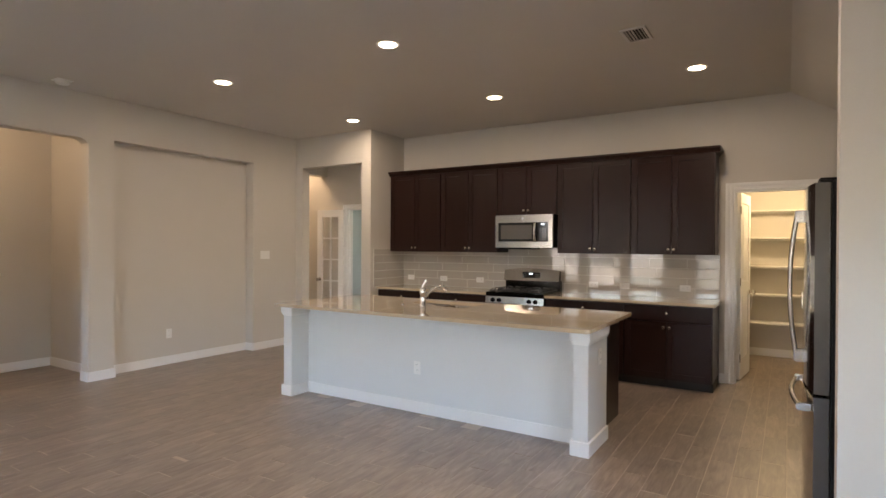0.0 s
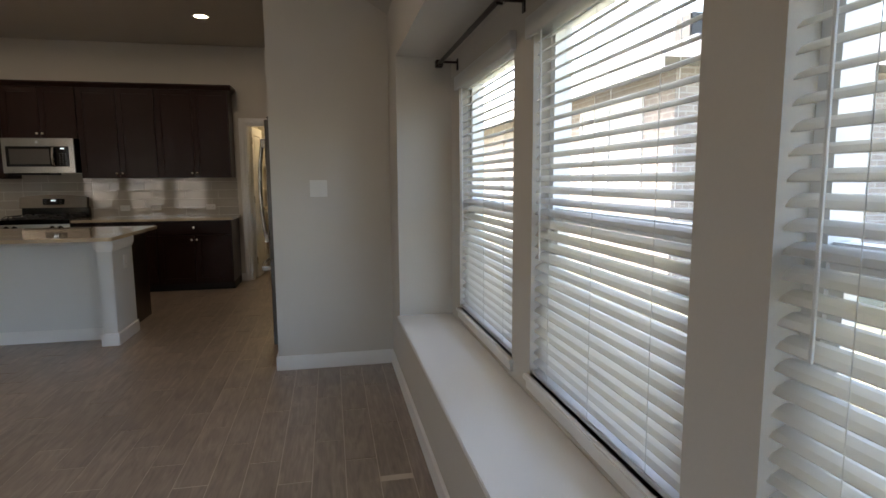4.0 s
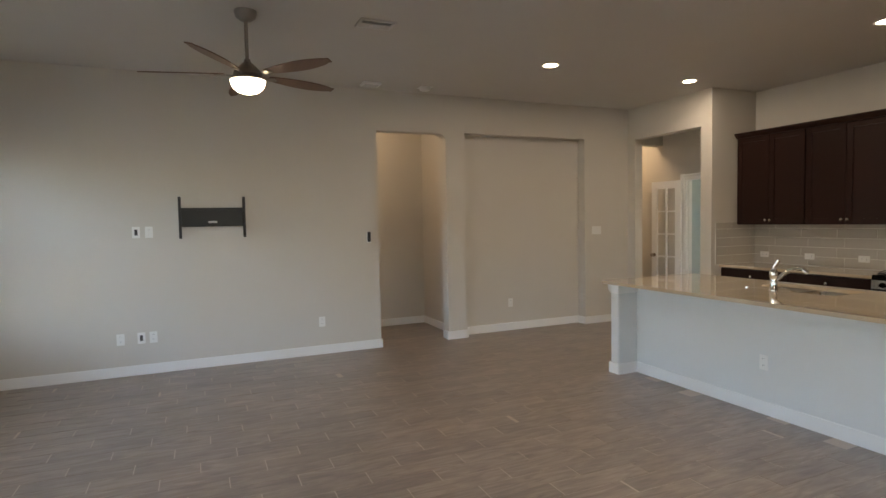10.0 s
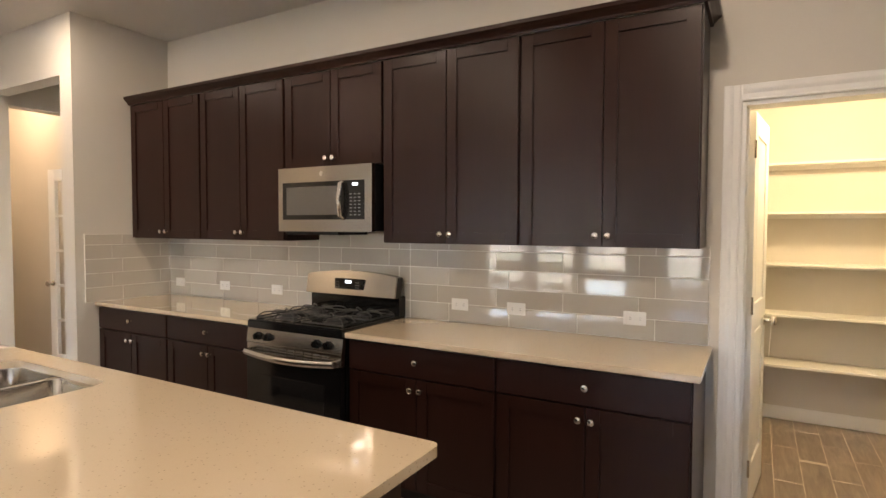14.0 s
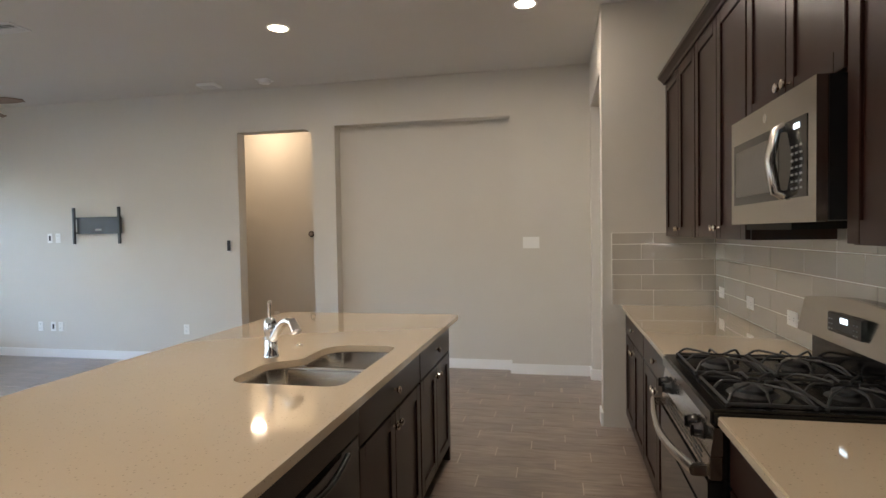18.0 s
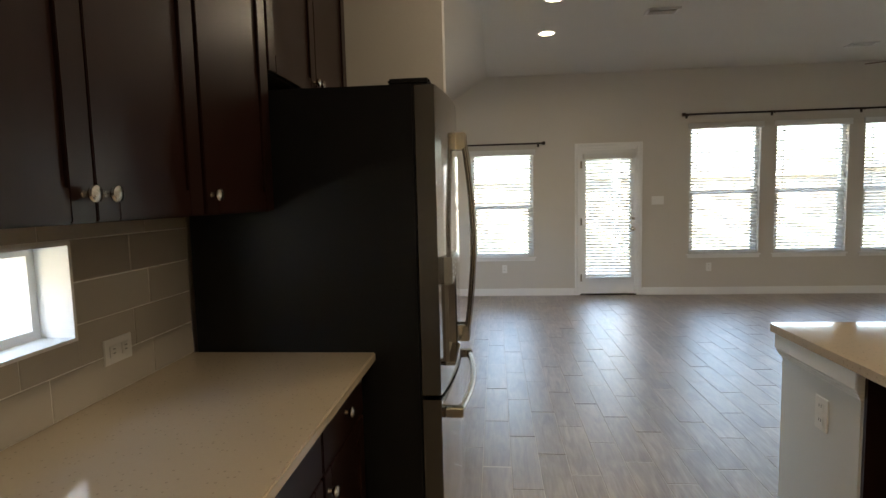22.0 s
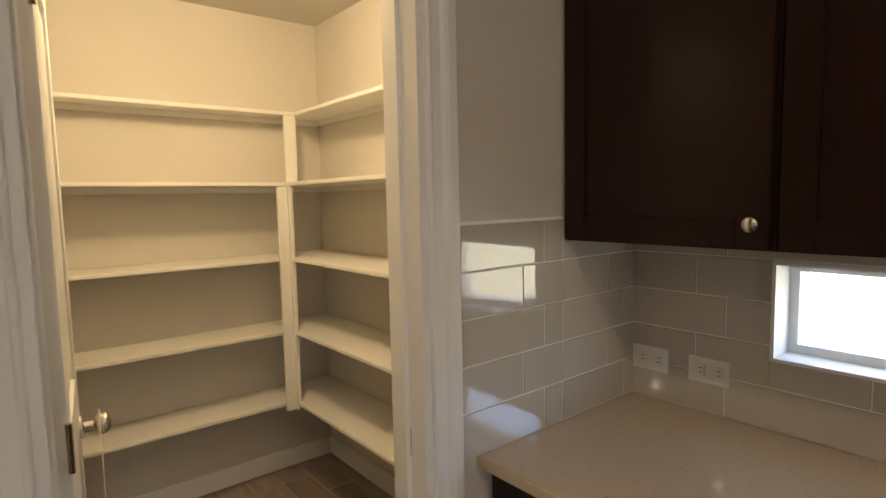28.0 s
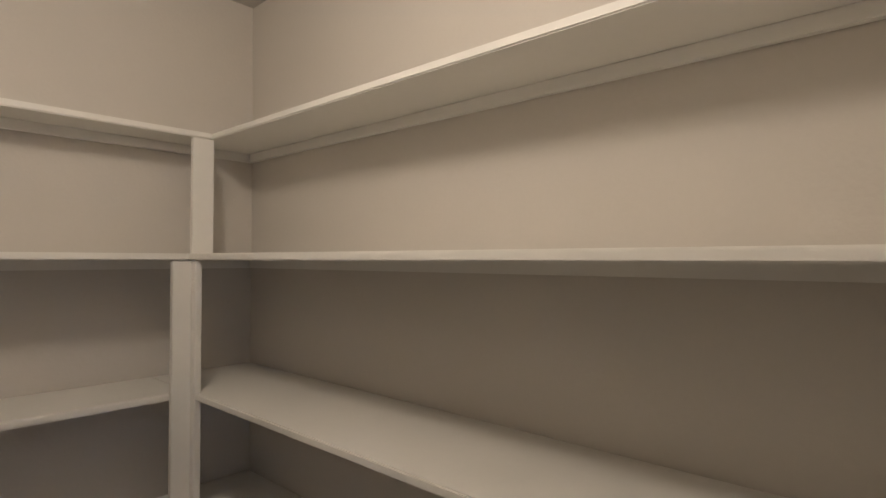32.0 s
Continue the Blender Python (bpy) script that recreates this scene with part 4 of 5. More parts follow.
def sink():
    ob = thing("kitchen_sink", pose(2.02, -2.1, CT), "stainless steel double-bowl undermount sink", "sink")
    bowls = (("large_bowl", [(2.385, -2.335, 0.085), (2.385, -1.865, 0.06), (2.015, -1.865, 0.05), (2.015, -2.27, 0.03), (2.07, -2.335, 0.04)], 0.21), ("small_bowl", [(1.985, -1.865, 0.05), (1.655, -1.865, 0.06), (1.655, -2.215, 0.12), (1.985, -2.215, 0.04)], 0.17))
    for name, corners, d in bowls:
        loop = [Vector((x - 2.02, y + 2.1)) for x, y in fillet(corners)]
        mid = sum(loop, Vector((0, 0))) / len(loop)
        bm = bmesh.new()
        rings = [[bm.verts.new((*(mid + (p - mid) * f), z)) for p in loop] for f, z in ((1.0, -0.0305), (0.985, -0.036), (0.965, -d + 0.05), (0.92, -d + 0.016), (0.82, -d + 0.002), (0.3, -d))]
        for p, q in zip(rings, rings[1:]):
            for k in range(len(p)):
                j = (k + 1) % len(p)
                bm.faces.new((p[k], q[k], q[j], p[j]))
        bm.faces.new(rings[-1])
        w = part(name, bm, STEEL, ob, smooth=True)
        bm = bmesh.new()
        lathe(bm, [(0.0, -d + 0.002), (0.02, -d + 0.002), (0.036, -d + 0.006), (0.043, -d + 0.002)], Matrix.Translation((mid.x, mid.y, 0)))
        part("drain", bm, CHROME, w, smooth=True)
    part("divider", boxes((-0.04, 0.0, -0.17, 0.235, -0.045, -0.032), bevel=0.005), STEEL, ob)


sink()


def faucet():
    ob = thing("faucet", pose(1.95, -2.375, CT), "chrome pull-out kitchen faucet with top lever", "faucet")
    bm = bmesh.new()
    lathe(bm, [(0.0, 0.0), (0.033, 0.0), (0.033, 0.008), (0.029, 0.014), (0.027, 0.10), (0.031, 0.118), (0.031, 0.15), (0.025, 0.168), (0.018, 0.176), (0.0, 0.177)])
    part("body", bm, CHROME, ob, smooth=True)
    bm = bmesh.new()
    pts = [(0.0, 0.0, 0.07), (0.022, 0.032, 0.10), (0.05, 0.07, 0.145), (0.075, 0.107, 0.170), (0.10, 0.14, 0.178), (0.118, 0.168, 0.172)]
    tube(bm, pts, 0.018, 12)
    part("spout", bm, CHROME, ob, smooth=True)
    bm = bmesh.new()
    rod(bm, (0.113, 0.162, 0.182), (0.140, 0.197, 0.142), 0.0185, 14, 0.022)
    part("spray_head", bm, CHROME, ob, smooth=True)
    bm = bmesh.new()
    tube(bm, [(0, 0, 0.165), (0.004, -0.002, 0.195), (0.018, 0.008, 0.222), (0.03, 0.014, 0.25)], 0.0135, 10, 0.7, ref=(0.45, -0.9, 0))
    part("lever", bm, CHROME, ob, smooth=True)


faucet()
bm = bmesh.new()
lathe(bm, [(0, 0), (0.017, 0), (0.017, 0.005), (0.009, 0.009), (0.0, 0.010)])
solid("sink_hole_cover", bm, CHROME, pose(1.70, -2.36, CT), "small chrome cover button on the counter", "hole cover", smooth=True)


# ---- range and microwave ----
def gas_range():
    ob = thing("gas_range", frame_of("k", 1.7375, YK), "stainless and black freestanding gas range", "stove")
    w = 0.761
    part("body", boxes((0, w, -0.64, -0.03, 0.03, 0.905), bevel=0.004), BLACK_ENAMEL, ob)
    part("cooktop", boxes((0.002, w - 0.002, -0.672, -0.085, 0.874, 0.926), bevel=0.008), BLACK_ENAMEL, ob)
    for x in (0.20, 0.56):
        part("burner_well", boxes((x - 0.165, x + 0.165, -0.62, -0.12, 0.9255, 0.9285), bevel=0.0012), BLACK_ENAMEL, ob)
    # backguard
    part("backguard_base", boxes((0.006, w - 0.006, -0.105, -0.02, 0.905, 1.05), bevel=0.006), BLACK_ENAMEL, ob)
    bm = bmesh.new()
    n = 24
    top, low = [], []
    for k in range(n + 1):
        u = k / n
        x = 0.006 + (w - 0.012) * u
        h = 1.175 + 0.030 * math.sin(math.pi * u) ** 0.8
        top.append((x, h))
        low.append((x, 1.045))
    mm = Matrix(((1, 0, 0, 0), (0, 0.20, 1, -0.365), (0, 1, 0, 0), (0, 0, 0, 1)))
    prism(bm, low + top[::-1], mm, 0.016)
    part("backguard_panel", bm, STEEL_BRUSH, ob, "brushed steel panel with arched top")
    bm = bmesh.new()
    prism(bm, [(x, z - 0.004) for x, z in low + top[::-1]], Matrix(((1, 0, 0, 0), (0, 0.20, 1, -0.349), (0, 1, 0, 0), (0, 0, 0, 1))), 0.06)
    part("backguard_housing", bm, BLACK_ENAMEL, ob)
    disp = part("control_display", boxes((0.27, 0.50, -0.158, -0.140, 1.085, 1.155), bevel=0.003), DARK_GLASS, ob, "black glass clock panel")
    disp.matrix_basis = Matrix.Translation((0, -0.003, 0))
    bm = bmesh.new()
    for k in range(4):
        box(bm, 0.365 + 0.013 * k, 0.374 + 0.013 * k, -0.1625, -0.1612, 1.125, 1.143)
    part("clock_digits", bm, DISPLAY, ob, "lit clock digits")
    bm = bmesh.new()
    for k in range(12):
        x = 0.283 + (k % 4) * 0.018 + (0.13 if k % 4 > 1 else 0)
        box(bm, x, x + 0.010, -0.1625, -0.1612, 1.095 + 0.017 * (k // 4), 1.099 + 0.017 * (k // 4))
    part("panel_marks", bm, KEY_MARK, ob)
    # control strip with knobs
    bm = bmesh.new()
    prism(bm, [(-0.662, 0.873), (-0.674, 0.790), (-0.64, 0.790), (-0.64, 0.873)], Matrix(((0, 0, 1, 0), (1, 0, 0, 0), (0, 1, 0, 0), (0, 0, 0, 1))), w)
    part("control_strip", bm, STEEL_BRUSH, ob, "brushed steel front strip")
    for x in (0.10, 0.185, 0.575, 0.66):
        bm = bmesh.new()
        lathe(bm, [(0.0, 0.0), (0.024, 0.0), (0.026, 0.005), (0.021, 0.012), (0.0195, 0.03), (0.0, 0.032)], pose(x, -0.669, 0.830, 90, 0, 0))
        k = part("burner_knob", bm, BLACK_ENAMEL, ob, smooth=True)
        part("pointer", boxes((x - 0.004, x + 0.004, -0.707, -0.699, 0.812, 0.848), bevel=0.002), BLACK_ENAMEL, k)
    # oven door
    part("vent_panel", boxes((0.004, w - 0.004, -0.675, -0.64, 0.715, 0.787), bevel=0.003), STEEL_BRUSH, ob)
    bm = bmesh.new()
    for k in range(9):
        for z in (0.735, 0.752, 0.768):
            box(bm, 0.09 + 0.066 * k, 0.14 + 0.066 * k, -0.677, -0.6745, z - 0.003, z + 0.003)
    part("vent_slots", bm, SLOT, ob)
    door = part("oven_door", boxes((0.004, w - 0.004, -0.680, -0.64, 0.20, 0.712), bevel=0.004), BLACK_ENAMEL, ob)
    part("oven_window", boxes((0.12, w - 0.12, -0.684, -0.679, 0.30, 0.60), bevel=0.002), DARK_GLASS, door)
    bm = bmesh.new()
    pts = [(0.03 + (w - 0.06) * k / 14, -0.715 - 0.035 * math.sin(math.pi * k / 14), 0.735 - 0.012 * math.sin(math.pi * k / 14)) for k in range(15)]
    tube(bm, pts, 0.011, 10, 1.7)
    for x in (0.035, w - 0.035):
        box(bm, x - 0.015, x + 0.015, -0.72, -0.675, 0.718, 0.752, bevel=0.004)
    part("oven_handle", bm, STEEL, door, "curved steel handle", smooth=True)
    part("storage_drawer", boxes((0.004, w - 0.004, -0.678, -0.64, 0.05, 0.19), bevel=0.004), BLACK_ENAMEL, ob)
    # burners and grates
    for x, y, r in ((0.19, -0.50, 0.050), (0.57, -0.50, 0.056), (0.19, -0.235, 0.046), (0.57, -0.235, 0.040)):
        bm = bmesh.new()
        lathe(bm, [(0.0, 0.0), (r + 0.022, 0.0), (r + 0.014, 0.006), (r, 0.010), (r, 0.020), (r - 0.006, 0.024), (0.0, 0.025)], pose(x, y, 0.927))
        part("burner", bm, IRON, ob, "black gas burner with cap", smooth=True)
    for x in (0.19, 0.57):
        for y in (-0.50, -0.235):
            bm = bmesh.new()
            hx, hy, low, high = 0.155, 0.118, 0.936, 0.966
            ring = [(x + hx, y + hy), (x - hx, y + hy), (x - hx, y - hy), (x + hx, y - hy)]
            for k in range(4):
                (ax, ay), (bx, by) = ring[k], ring[(k + 1) % 4]
                tube(bm, [(ax, ay, low), ((ax + bx) / 2, (ay + by) / 2, low + 0.001), (bx, by, low)], 0.0048, 6)
                rod(bm, (ax, ay, 0.928), (ax, ay, low + 0.003), 0.007, 8)
                # one bent finger from each side of the frame towards the burner, one from each corner
                mx, my = (ax + bx) / 2 - x, (ay + by) / 2 - y
                for fx, fy in ((mx, my), (ax - x, ay - y)):
                    d = math.hypot(fx, fy)
                    pts = [(x + fx * u, y + fy * u, h) for u, h in ((1.0, low), (0.93, low + 0.012), (0.84, high - 0.006), (0.74, high), (0.5, high), (0.036 / d, high - 0.002))]
                    tube(bm, pts, 0.0046, 6)
            part("grate", bm, IRON, ob, "black cast iron grate", smooth=True)


gas_range()


def microwave():
    ob = thing("microwave", frame_of("k", 1.7375, YK), "stainless over-the-range microwave with black side", "microwave")
    w, z0, z1, d = 0.764, 1.47, 1.878, 0.40
    part("body", boxes((0, w, -d + 0.03, -0.004, z0 + 0.004, z1), bevel=0.003), BLACK_SIDE, ob)
    part("front_frame", boxes((0, 0.04, -d, -d + 0.03, z0, z1), (w - 0.055, w, -d, -d + 0.03, z0, z1), (0.04, w - 0.055, -d, -d + 0.03, z0, z0 + 0.075), (0.04, w - 0.055, -d, -d + 0.03, z1 - 0.095, z1)), STEEL_BRUSH, ob)
    part("door_glass", boxes((0.04, 0.535, -d - 0.002, -d + 0.03, z0 + 0.075, z1 - 0.095)), DARK_GLASS, ob, "dark glass door")
    part("door_mesh", boxes((0.075, 0.50, -d - 0.004, -d - 0.001, z0 + 0.105, z1 - 0.125), bevel=0.001), material("mesh_screen", (0.10, 0.095, 0.088), rough=0.25), ob)
    part("keypad", boxes((0.535, w - 0.055, -d - 0.002, -d + 0.03, z0 + 0.075, z1 - 0.095)), DARK_GLASS, ob, "black keypad")
    bm = bmesh.new()
    for r in range(7):
        for c in range(3):
            x, z = 0.60 + 0.032 * c, z0 + 0.10 + 0.021 * r
            box(bm, x, x + 0.017, -d - 0.0035, -d - 0.0018, z, z + 0.006)
    part("keypad_marks", bm, KEY_MARK, ob)
    bm = bmesh.new()
    for k in range(4):
        box(bm, 0.62 + 0.011 * k, 0.628 + 0.011 * k, -d - 0.0035, -d - 0.0018, z1 - 0.127, z1 - 0.111)
    part("clock_digits", bm, DISPLAY, ob, "lit clock digits")
    bm = bmesh.new()
    tube(bm, [(0.545, -d - 0.002, z1 - 0.105), (0.545, -d - 0.026, z1 - 0.118), (0.545, -d - 0.040, z1 - 0.19), (0.545, -d - 0.042, (z0 + z1) / 2 - 0.01), (0.545, -d - 0.038, z0 + 0.17), (0.545, -d - 0.026, z0 + 0.098), (0.545, -d - 0.002, z0 + 0.085)], 0.016, 10, ref=(1, 0, 0))
    part("handle", bm, STEEL, ob, "curved steel handle", smooth=True)
    bm = bmesh.new()
    lathe(bm, [(0, 0), (0.016, 0), (0.016, 0.001), (0, 0.0012)], pose(w / 2 - 0.01, -d, z1 - 0.045, 90, 0, 0))
    part("badge", bm, CHROME, ob, "round metal badge")
    part("grease_vent", boxes((0.02, w - 0.30, -d + 0.05, -0.05, z0 - 0.022, z0 + 0.004)), BLACK_SIDE, ob, "black vent underneath")


microwave()


# ---- refrigerator ----
def refrigerator():
    ob = thing("refrigerator", frame_of("r", XR - 0.08, -2.566), "stainless French-door refrigerator with black sides and dispenser", "refrigerator")
    w = 0.89
    part("body", boxes((0.0, w, -0.745, 0.06, 0.02, 1.815), bevel=0.004), BLACK_SIDE, ob, "matt black cabinet")
    part("hinge_cover", boxes((0.01, 0.14, -0.80, -0.66, 1.817, 1.836), bevel=0.006), BLACK_SIDE, ob)
    part("hinge_cover", boxes((w - 0.14, w - 0.01, -0.80, -0.66, 1.817, 1.836), bevel=0.006), BLACK_SIDE, ob)

    def curved(x0, x1, z0, z1, y_back, skip=None):
        """A door with a bowed front; skip is a hole (x0, x1, z0, z1) for the dispenser."""
        bm = bmesh.new()
        n = 10
        face = lambda x: -0.815 - 0.038 * (1 - ((x - w / 2) / (w / 2)) ** 2)
        xs = sorted({x0 + (x1 - x0) * k / n for k in range(n + 1)} | ({skip[0], skip[1]} if skip else set()))
        zs = [z0, z1] if not skip else [z0, skip[2], skip[3], z1]
        for a, b in zip(xs, xs[1:]):
            for lo, hi in zip(zs, zs[1:]):
                if skip and skip[0] - 1e-6 <= a and b <= skip[1] + 1e-6 and lo >= skip[2] - 1e-6 and hi <= skip[3] + 1e-6:
                    continue
                q = [bm.verts.new((a, face(a), lo)), bm.verts.new((b, face(b), lo)), bm.verts.new((b, face(b), hi)), bm.verts.new((a, face(a), hi))]
                bm.faces.new(q)
        for a, b in zip(xs, xs[1:]):
            for z in (z0, z1):
                q = [bm.verts.new((a, face(a), z)), bm.verts.new((b, face(b), z)), bm.verts.new((b, y_back, z)), bm.verts.new((a, y_back, z))]
                bm.faces.new(q)
        for x in (x0, x1):
            q = [bm.verts.new((x, face(x), z0)), bm.verts.new((x, face(x), z1)), bm.verts.new((x, y_back, z1)), bm.verts.new((x, y_back, z0))]
            bm.faces.new(q)
        bmesh.ops.remove_doubles(bm, verts=bm.verts[:], dist=1e-5)
        bmesh.ops.recalc_face_normals(bm, faces=bm.faces[:])
        return bm, face

    def edged(door):
        """Dark grey returns on the door's sides."""
        door.data.materials.append(DOOR_EDGE)
        for p in door.data.polygons:
            if abs(p.normal.x) > 0.9:
                p.material_index = 1
        return door

    hole = (0.085, 0.340, 0.85, 1.225)
    bm, face = curved(0.002, w / 2 - 0.003, 0.755, 1.811, -0.75, hole)
    left = edged(part("left_door", bm, FRIDGE_STEEL, ob, smooth=True))
    bm, _ = curved(w / 2 + 0.003, w - 0.002, 0.755, 1.811, -0.75)
    right = edged(part("right_door", bm, FRIDGE_STEEL, ob, smooth=True))
    bm, _ = curved(0.002, w - 0.002, 0.07, 0.738, -0.75)
    low = edged(part("freezer_drawer", bm, FRIDGE_STEEL, ob, smooth=True))
    # dispenser
    part("control_panel", boxes((hole[0] - 0.004, hole[1] + 0.004, -0.857, -0.80, 1.13, 1.228), bevel=0.004), STEEL_BRUSH, left, "grey dispenser panel")
    liner = material("dispenser_liner", (0.33, 0.30, 0.27), rough=0.3, metal=0.6)
    for n, r in zip(("recess_back", "recess_side", "recess_side", "recess_floor"), ((hole[0], hole[1], -0.775, -0.765, 0.85, 1.13), (hole[0] - 0.004, hole[0], -0.84, -0.765, 0.85, 1.13), (hole[1], hole[1] + 0.004, -0.845, -0.765, 0.85, 1.13), (hole[0], hole[1], -0.83, -0.77, 0.835, 0.855))):
        part(n, boxes(r), liner, left)
    part("paddle", boxes((0.10, 0.145, -0.80, -0.785, 0.98, 1.13), bevel=0.004), PLASTIC, left)
    bm = bmesh.new()
    rod(bm, (0.19, -0.81, 1.105), (0.19, -0.81, 1.13), 0.010, 10)
    part("nozzle", bm, CHROME, left)
    part("drip_tray", boxes((hole[0] - 0.012, hole[1] + 0.006, -0.863, -0.775, 0.838, 0.852), bevel=0.004), STEEL_BRUSH, left)
    for k in range(3):
        for a, b in ((0.03, 0.055), (0.13, 0.15)):
            part("panel_mark", boxes((hole[0] + a, hole[0] + b, -0.8585, -0.8568, 1.15 + 0.022 * k, 1.153 + 0.022 * k)), VENT, left)
    for door, x in ((left, w / 2 - 0.030), (right, w / 2 + 0.030)):
        bm = bmesh.new()
        z0, z1 = 0.86, 1.69
        pts = [(x, face(x) - 0.012, z1)] + [(x, face(x) - 0.030 - 0.036 * math.sin(math.pi * k / 12) ** 0.9, z1 - (z1 - z0) * k / 12) for k in range(13)] + [(x, face(x) - 0.012, z0)]
        ring = 0.0125
        tube(bm, pts[1:-1], ring, 10, ref=(1, 0, 0))
        for z in (z1 - 0.02, z0 + 0.02):
            box(bm, x - 0.0135, x + 0.0135, face(x) - 0.045, face(x) + 0.004, z - 0.04, z + 0.028, bevel=0.005)
        part("handle", bm, STEEL_BRUSH, door, "curved steel handle", smooth=True)
    bm = bmesh.new()
    pts = [(0.06 + (w - 0.12) * k / 14, face(0.06 + (w - 0.12) * k / 14) - 0.045 - 0.008 * math.sin(math.pi * k / 14), 0.672) for k in range(15)]
    tube(bm, pts, 0.014, 10)
    for x in (0.07, w - 0.07):
        box(bm, x - 0.018, x + 0.018, face(x) - 0.062, face(x) + 0.004, 0.653, 0.691, bevel=0.005)
    part("drawer_handle", bm, STEEL_BRUSH, low, "curved steel handle", smooth=True)
    part("kick_grille", boxes((0.02, w - 0.02, -0.76, -0.70, 0.0, 0.06)), BLACK_SIDE, ob)


refrigerator()

# ---- pantry shelves ----
PX0, PX1, PY0, PY1 = 4.342, 5.898, 0.132, 2.018
SB = 0.273      # depth of the shelves on the end wall
SR = 0.333


def pantry_shelves():
    for z, back, side in ((0.482, 0.273, 0.333), (0.859, 0.273, 0.333), (1.238, 0.273, 0.333), (1.621, 0.273, 0.333), (1.995, 0.156, 0.218)):
        ob = thing("pantry_shelf", pose(PX1, PY1, z), "white painted L-shaped pantry shelf on wall cleats", "shelf", "pantry shelves")
        part("end_board", boxes((PX0 - PX1, -side, -back, 0.0, -0.019, 0.0), bevel=0.003), SHELF, ob)
        part("side_board", boxes((-side, 0.0, PY0 - PY1 + 0.02, 0.0, -0.019, 0.0), bevel=0.003), SHELF, ob)
        part("cleat", boxes((PX0 - PX1, 0.0, -0.019, 0.0, -0.047, -0.019), bevel=0.002), SHELF, ob)
        part("cleat", boxes((-0.019, 0.0, PY0 - PY1 + 0.02, -0.02, -0.047, -0.019), bevel=0.002), SHELF, ob)
        part("cleat", boxes((PX0 - PX1, PX0 - PX1 + 0.019, -back + 0.02, -0.02, -0.047, -0.019), bevel=0.002), SHELF, ob)
    ob = thing("shelf_post", pose(PX1 - SR, PY1 - SB, 0), "white painted corner post carrying the pantry shelves", "shelf post")
    part("front_post", boxes((-0.052, -0.002, -0.019, 0.0, 0.44, 1.599), bevel=0.002), SHELF, ob)
    part("side_post", boxes((-0.002, 0.016, -0.045, 0.0, 0.44, 1.599), bevel=0.002), SHELF, ob)
    part("upper_post", boxes((0.050, 0.114, 0.098, 0.117, 1.619, 1.971), bevel=0.002), SHELF, ob)


pantry_shelves()

# ---- ceiling lamps ----
def downlight(x, y):
    ob = thing("recessed_light", pose(x, y, CZ), "round white recessed ceiling light, lit", "ceiling light", "recessed lights")
    bm = bmesh.new()
    lathe(bm, [(0.066, 0.0), (0.092, 0.0), (0.092, -0.006), (0.086, -0.009), (0.070, -0.006), (0.066, 0.0)], segments=28)
    part("trim_ring", bm, TRIM, ob, smooth=True)
    bm = bmesh.new()
    lathe(bm, [(0.0, -0.003), (0.068, -0.003), (0.068, -0.001), (0.0, -0.001)], segments=28)
    part("lens", bm, LAMP, ob, "glowing warm lens")
    data = bpy.data.lights.new("downlight", "AREA")
    data.shape, data.size = "DISK", 0.13
    data.energy, data.color = DOWN_WATTS, WARM
    lamp = new("downlight", data)
    lamp.matrix_world = pose(x, y, CZ - 0.012)


for x, y in ((2.18, -3.24), (0.14, -3.26), (0.14, -1.32), (2.20, -1.38), (4.21, -1.35), (4.26, -3.27), (4.31, -5.66), (4.28, -6.68)):
    downlight(x, y)


def ceiling_fan():
    ob = thing("ceiling_fan", pose(0.57, -6.25, CZ), "brushed nickel ceiling fan with five wooden blades and lit bowl", "ceiling fan")
    bm = bmesh.new()
    lathe(bm, [(0.0, 0.0), (0.082, 0.0), (0.082, -0.016), (0.070, -0.05), (0.034, -0.074), (0.0, -0.076)])
    part("canopy", bm, FAN_NICKEL, ob, smooth=True)
    bm = bmesh.new()
    rod(bm, (0, 0, -0.05), (0, 0, -0.380), 0.0135)
    part("downrod", bm, FAN_NICKEL, ob, smooth=True)
    bm = bmesh.new()
    lathe(bm, [(0.0, -0.350), (0.022, -0.350), (0.026, -0.370), (0.055, -0.395), (0.098, -0.440), (0.104, -0.465), (0.085, -0.485), (0.0, -0.487)])
    part("motor_housing", bm, FAN_NICKEL, ob, smooth=True)
    bm = bmesh.new()
    lathe(bm, [(0.0, -0.480), (0.075, -0.480), (0.105, -0.490), (0.130, -0.497), (0.130, -0.508), (0.0, -0.508)])
    part("light_fitter", bm, FAN_NICKEL, ob, smooth=True)
    bm = bmesh.new()
    lathe(bm, [(0.126, -0.508), (0.123, -0.530), (0.108, -0.562), (0.078, -0.588), (0.038, -0.602), (0.0, -0.605)], segments=28)
    part("light_bowl", bm, BOWL, ob, "frosted glass bowl, lit", smooth=True)
    outline = []
    for k in range(25):
        u = k / 24
        outline.append((0.17 + 0.58 * u, 0.028 + 0.043 * math.sin(math.pi * min(1, u * 1.05)) ** 0.7 * (0.75 + 0.5 * u) if u < 0.96 else 0.03))
    outline = outline + [(x, -y * 0.8) for x, y in outline[::-1]]
    for k in range(5):
        t = FAN_TURN + 72 * k
        bm = bmesh.new()
        prism(bm, outline, pose(0, 0, -0.462, 0, 0, t) @ pose(0, 0, 0, -13, 0, 0), 0.007)
        b = part("blade", bm, WALNUT, ob, "wooden fan blade")
        bm = bmesh.new()
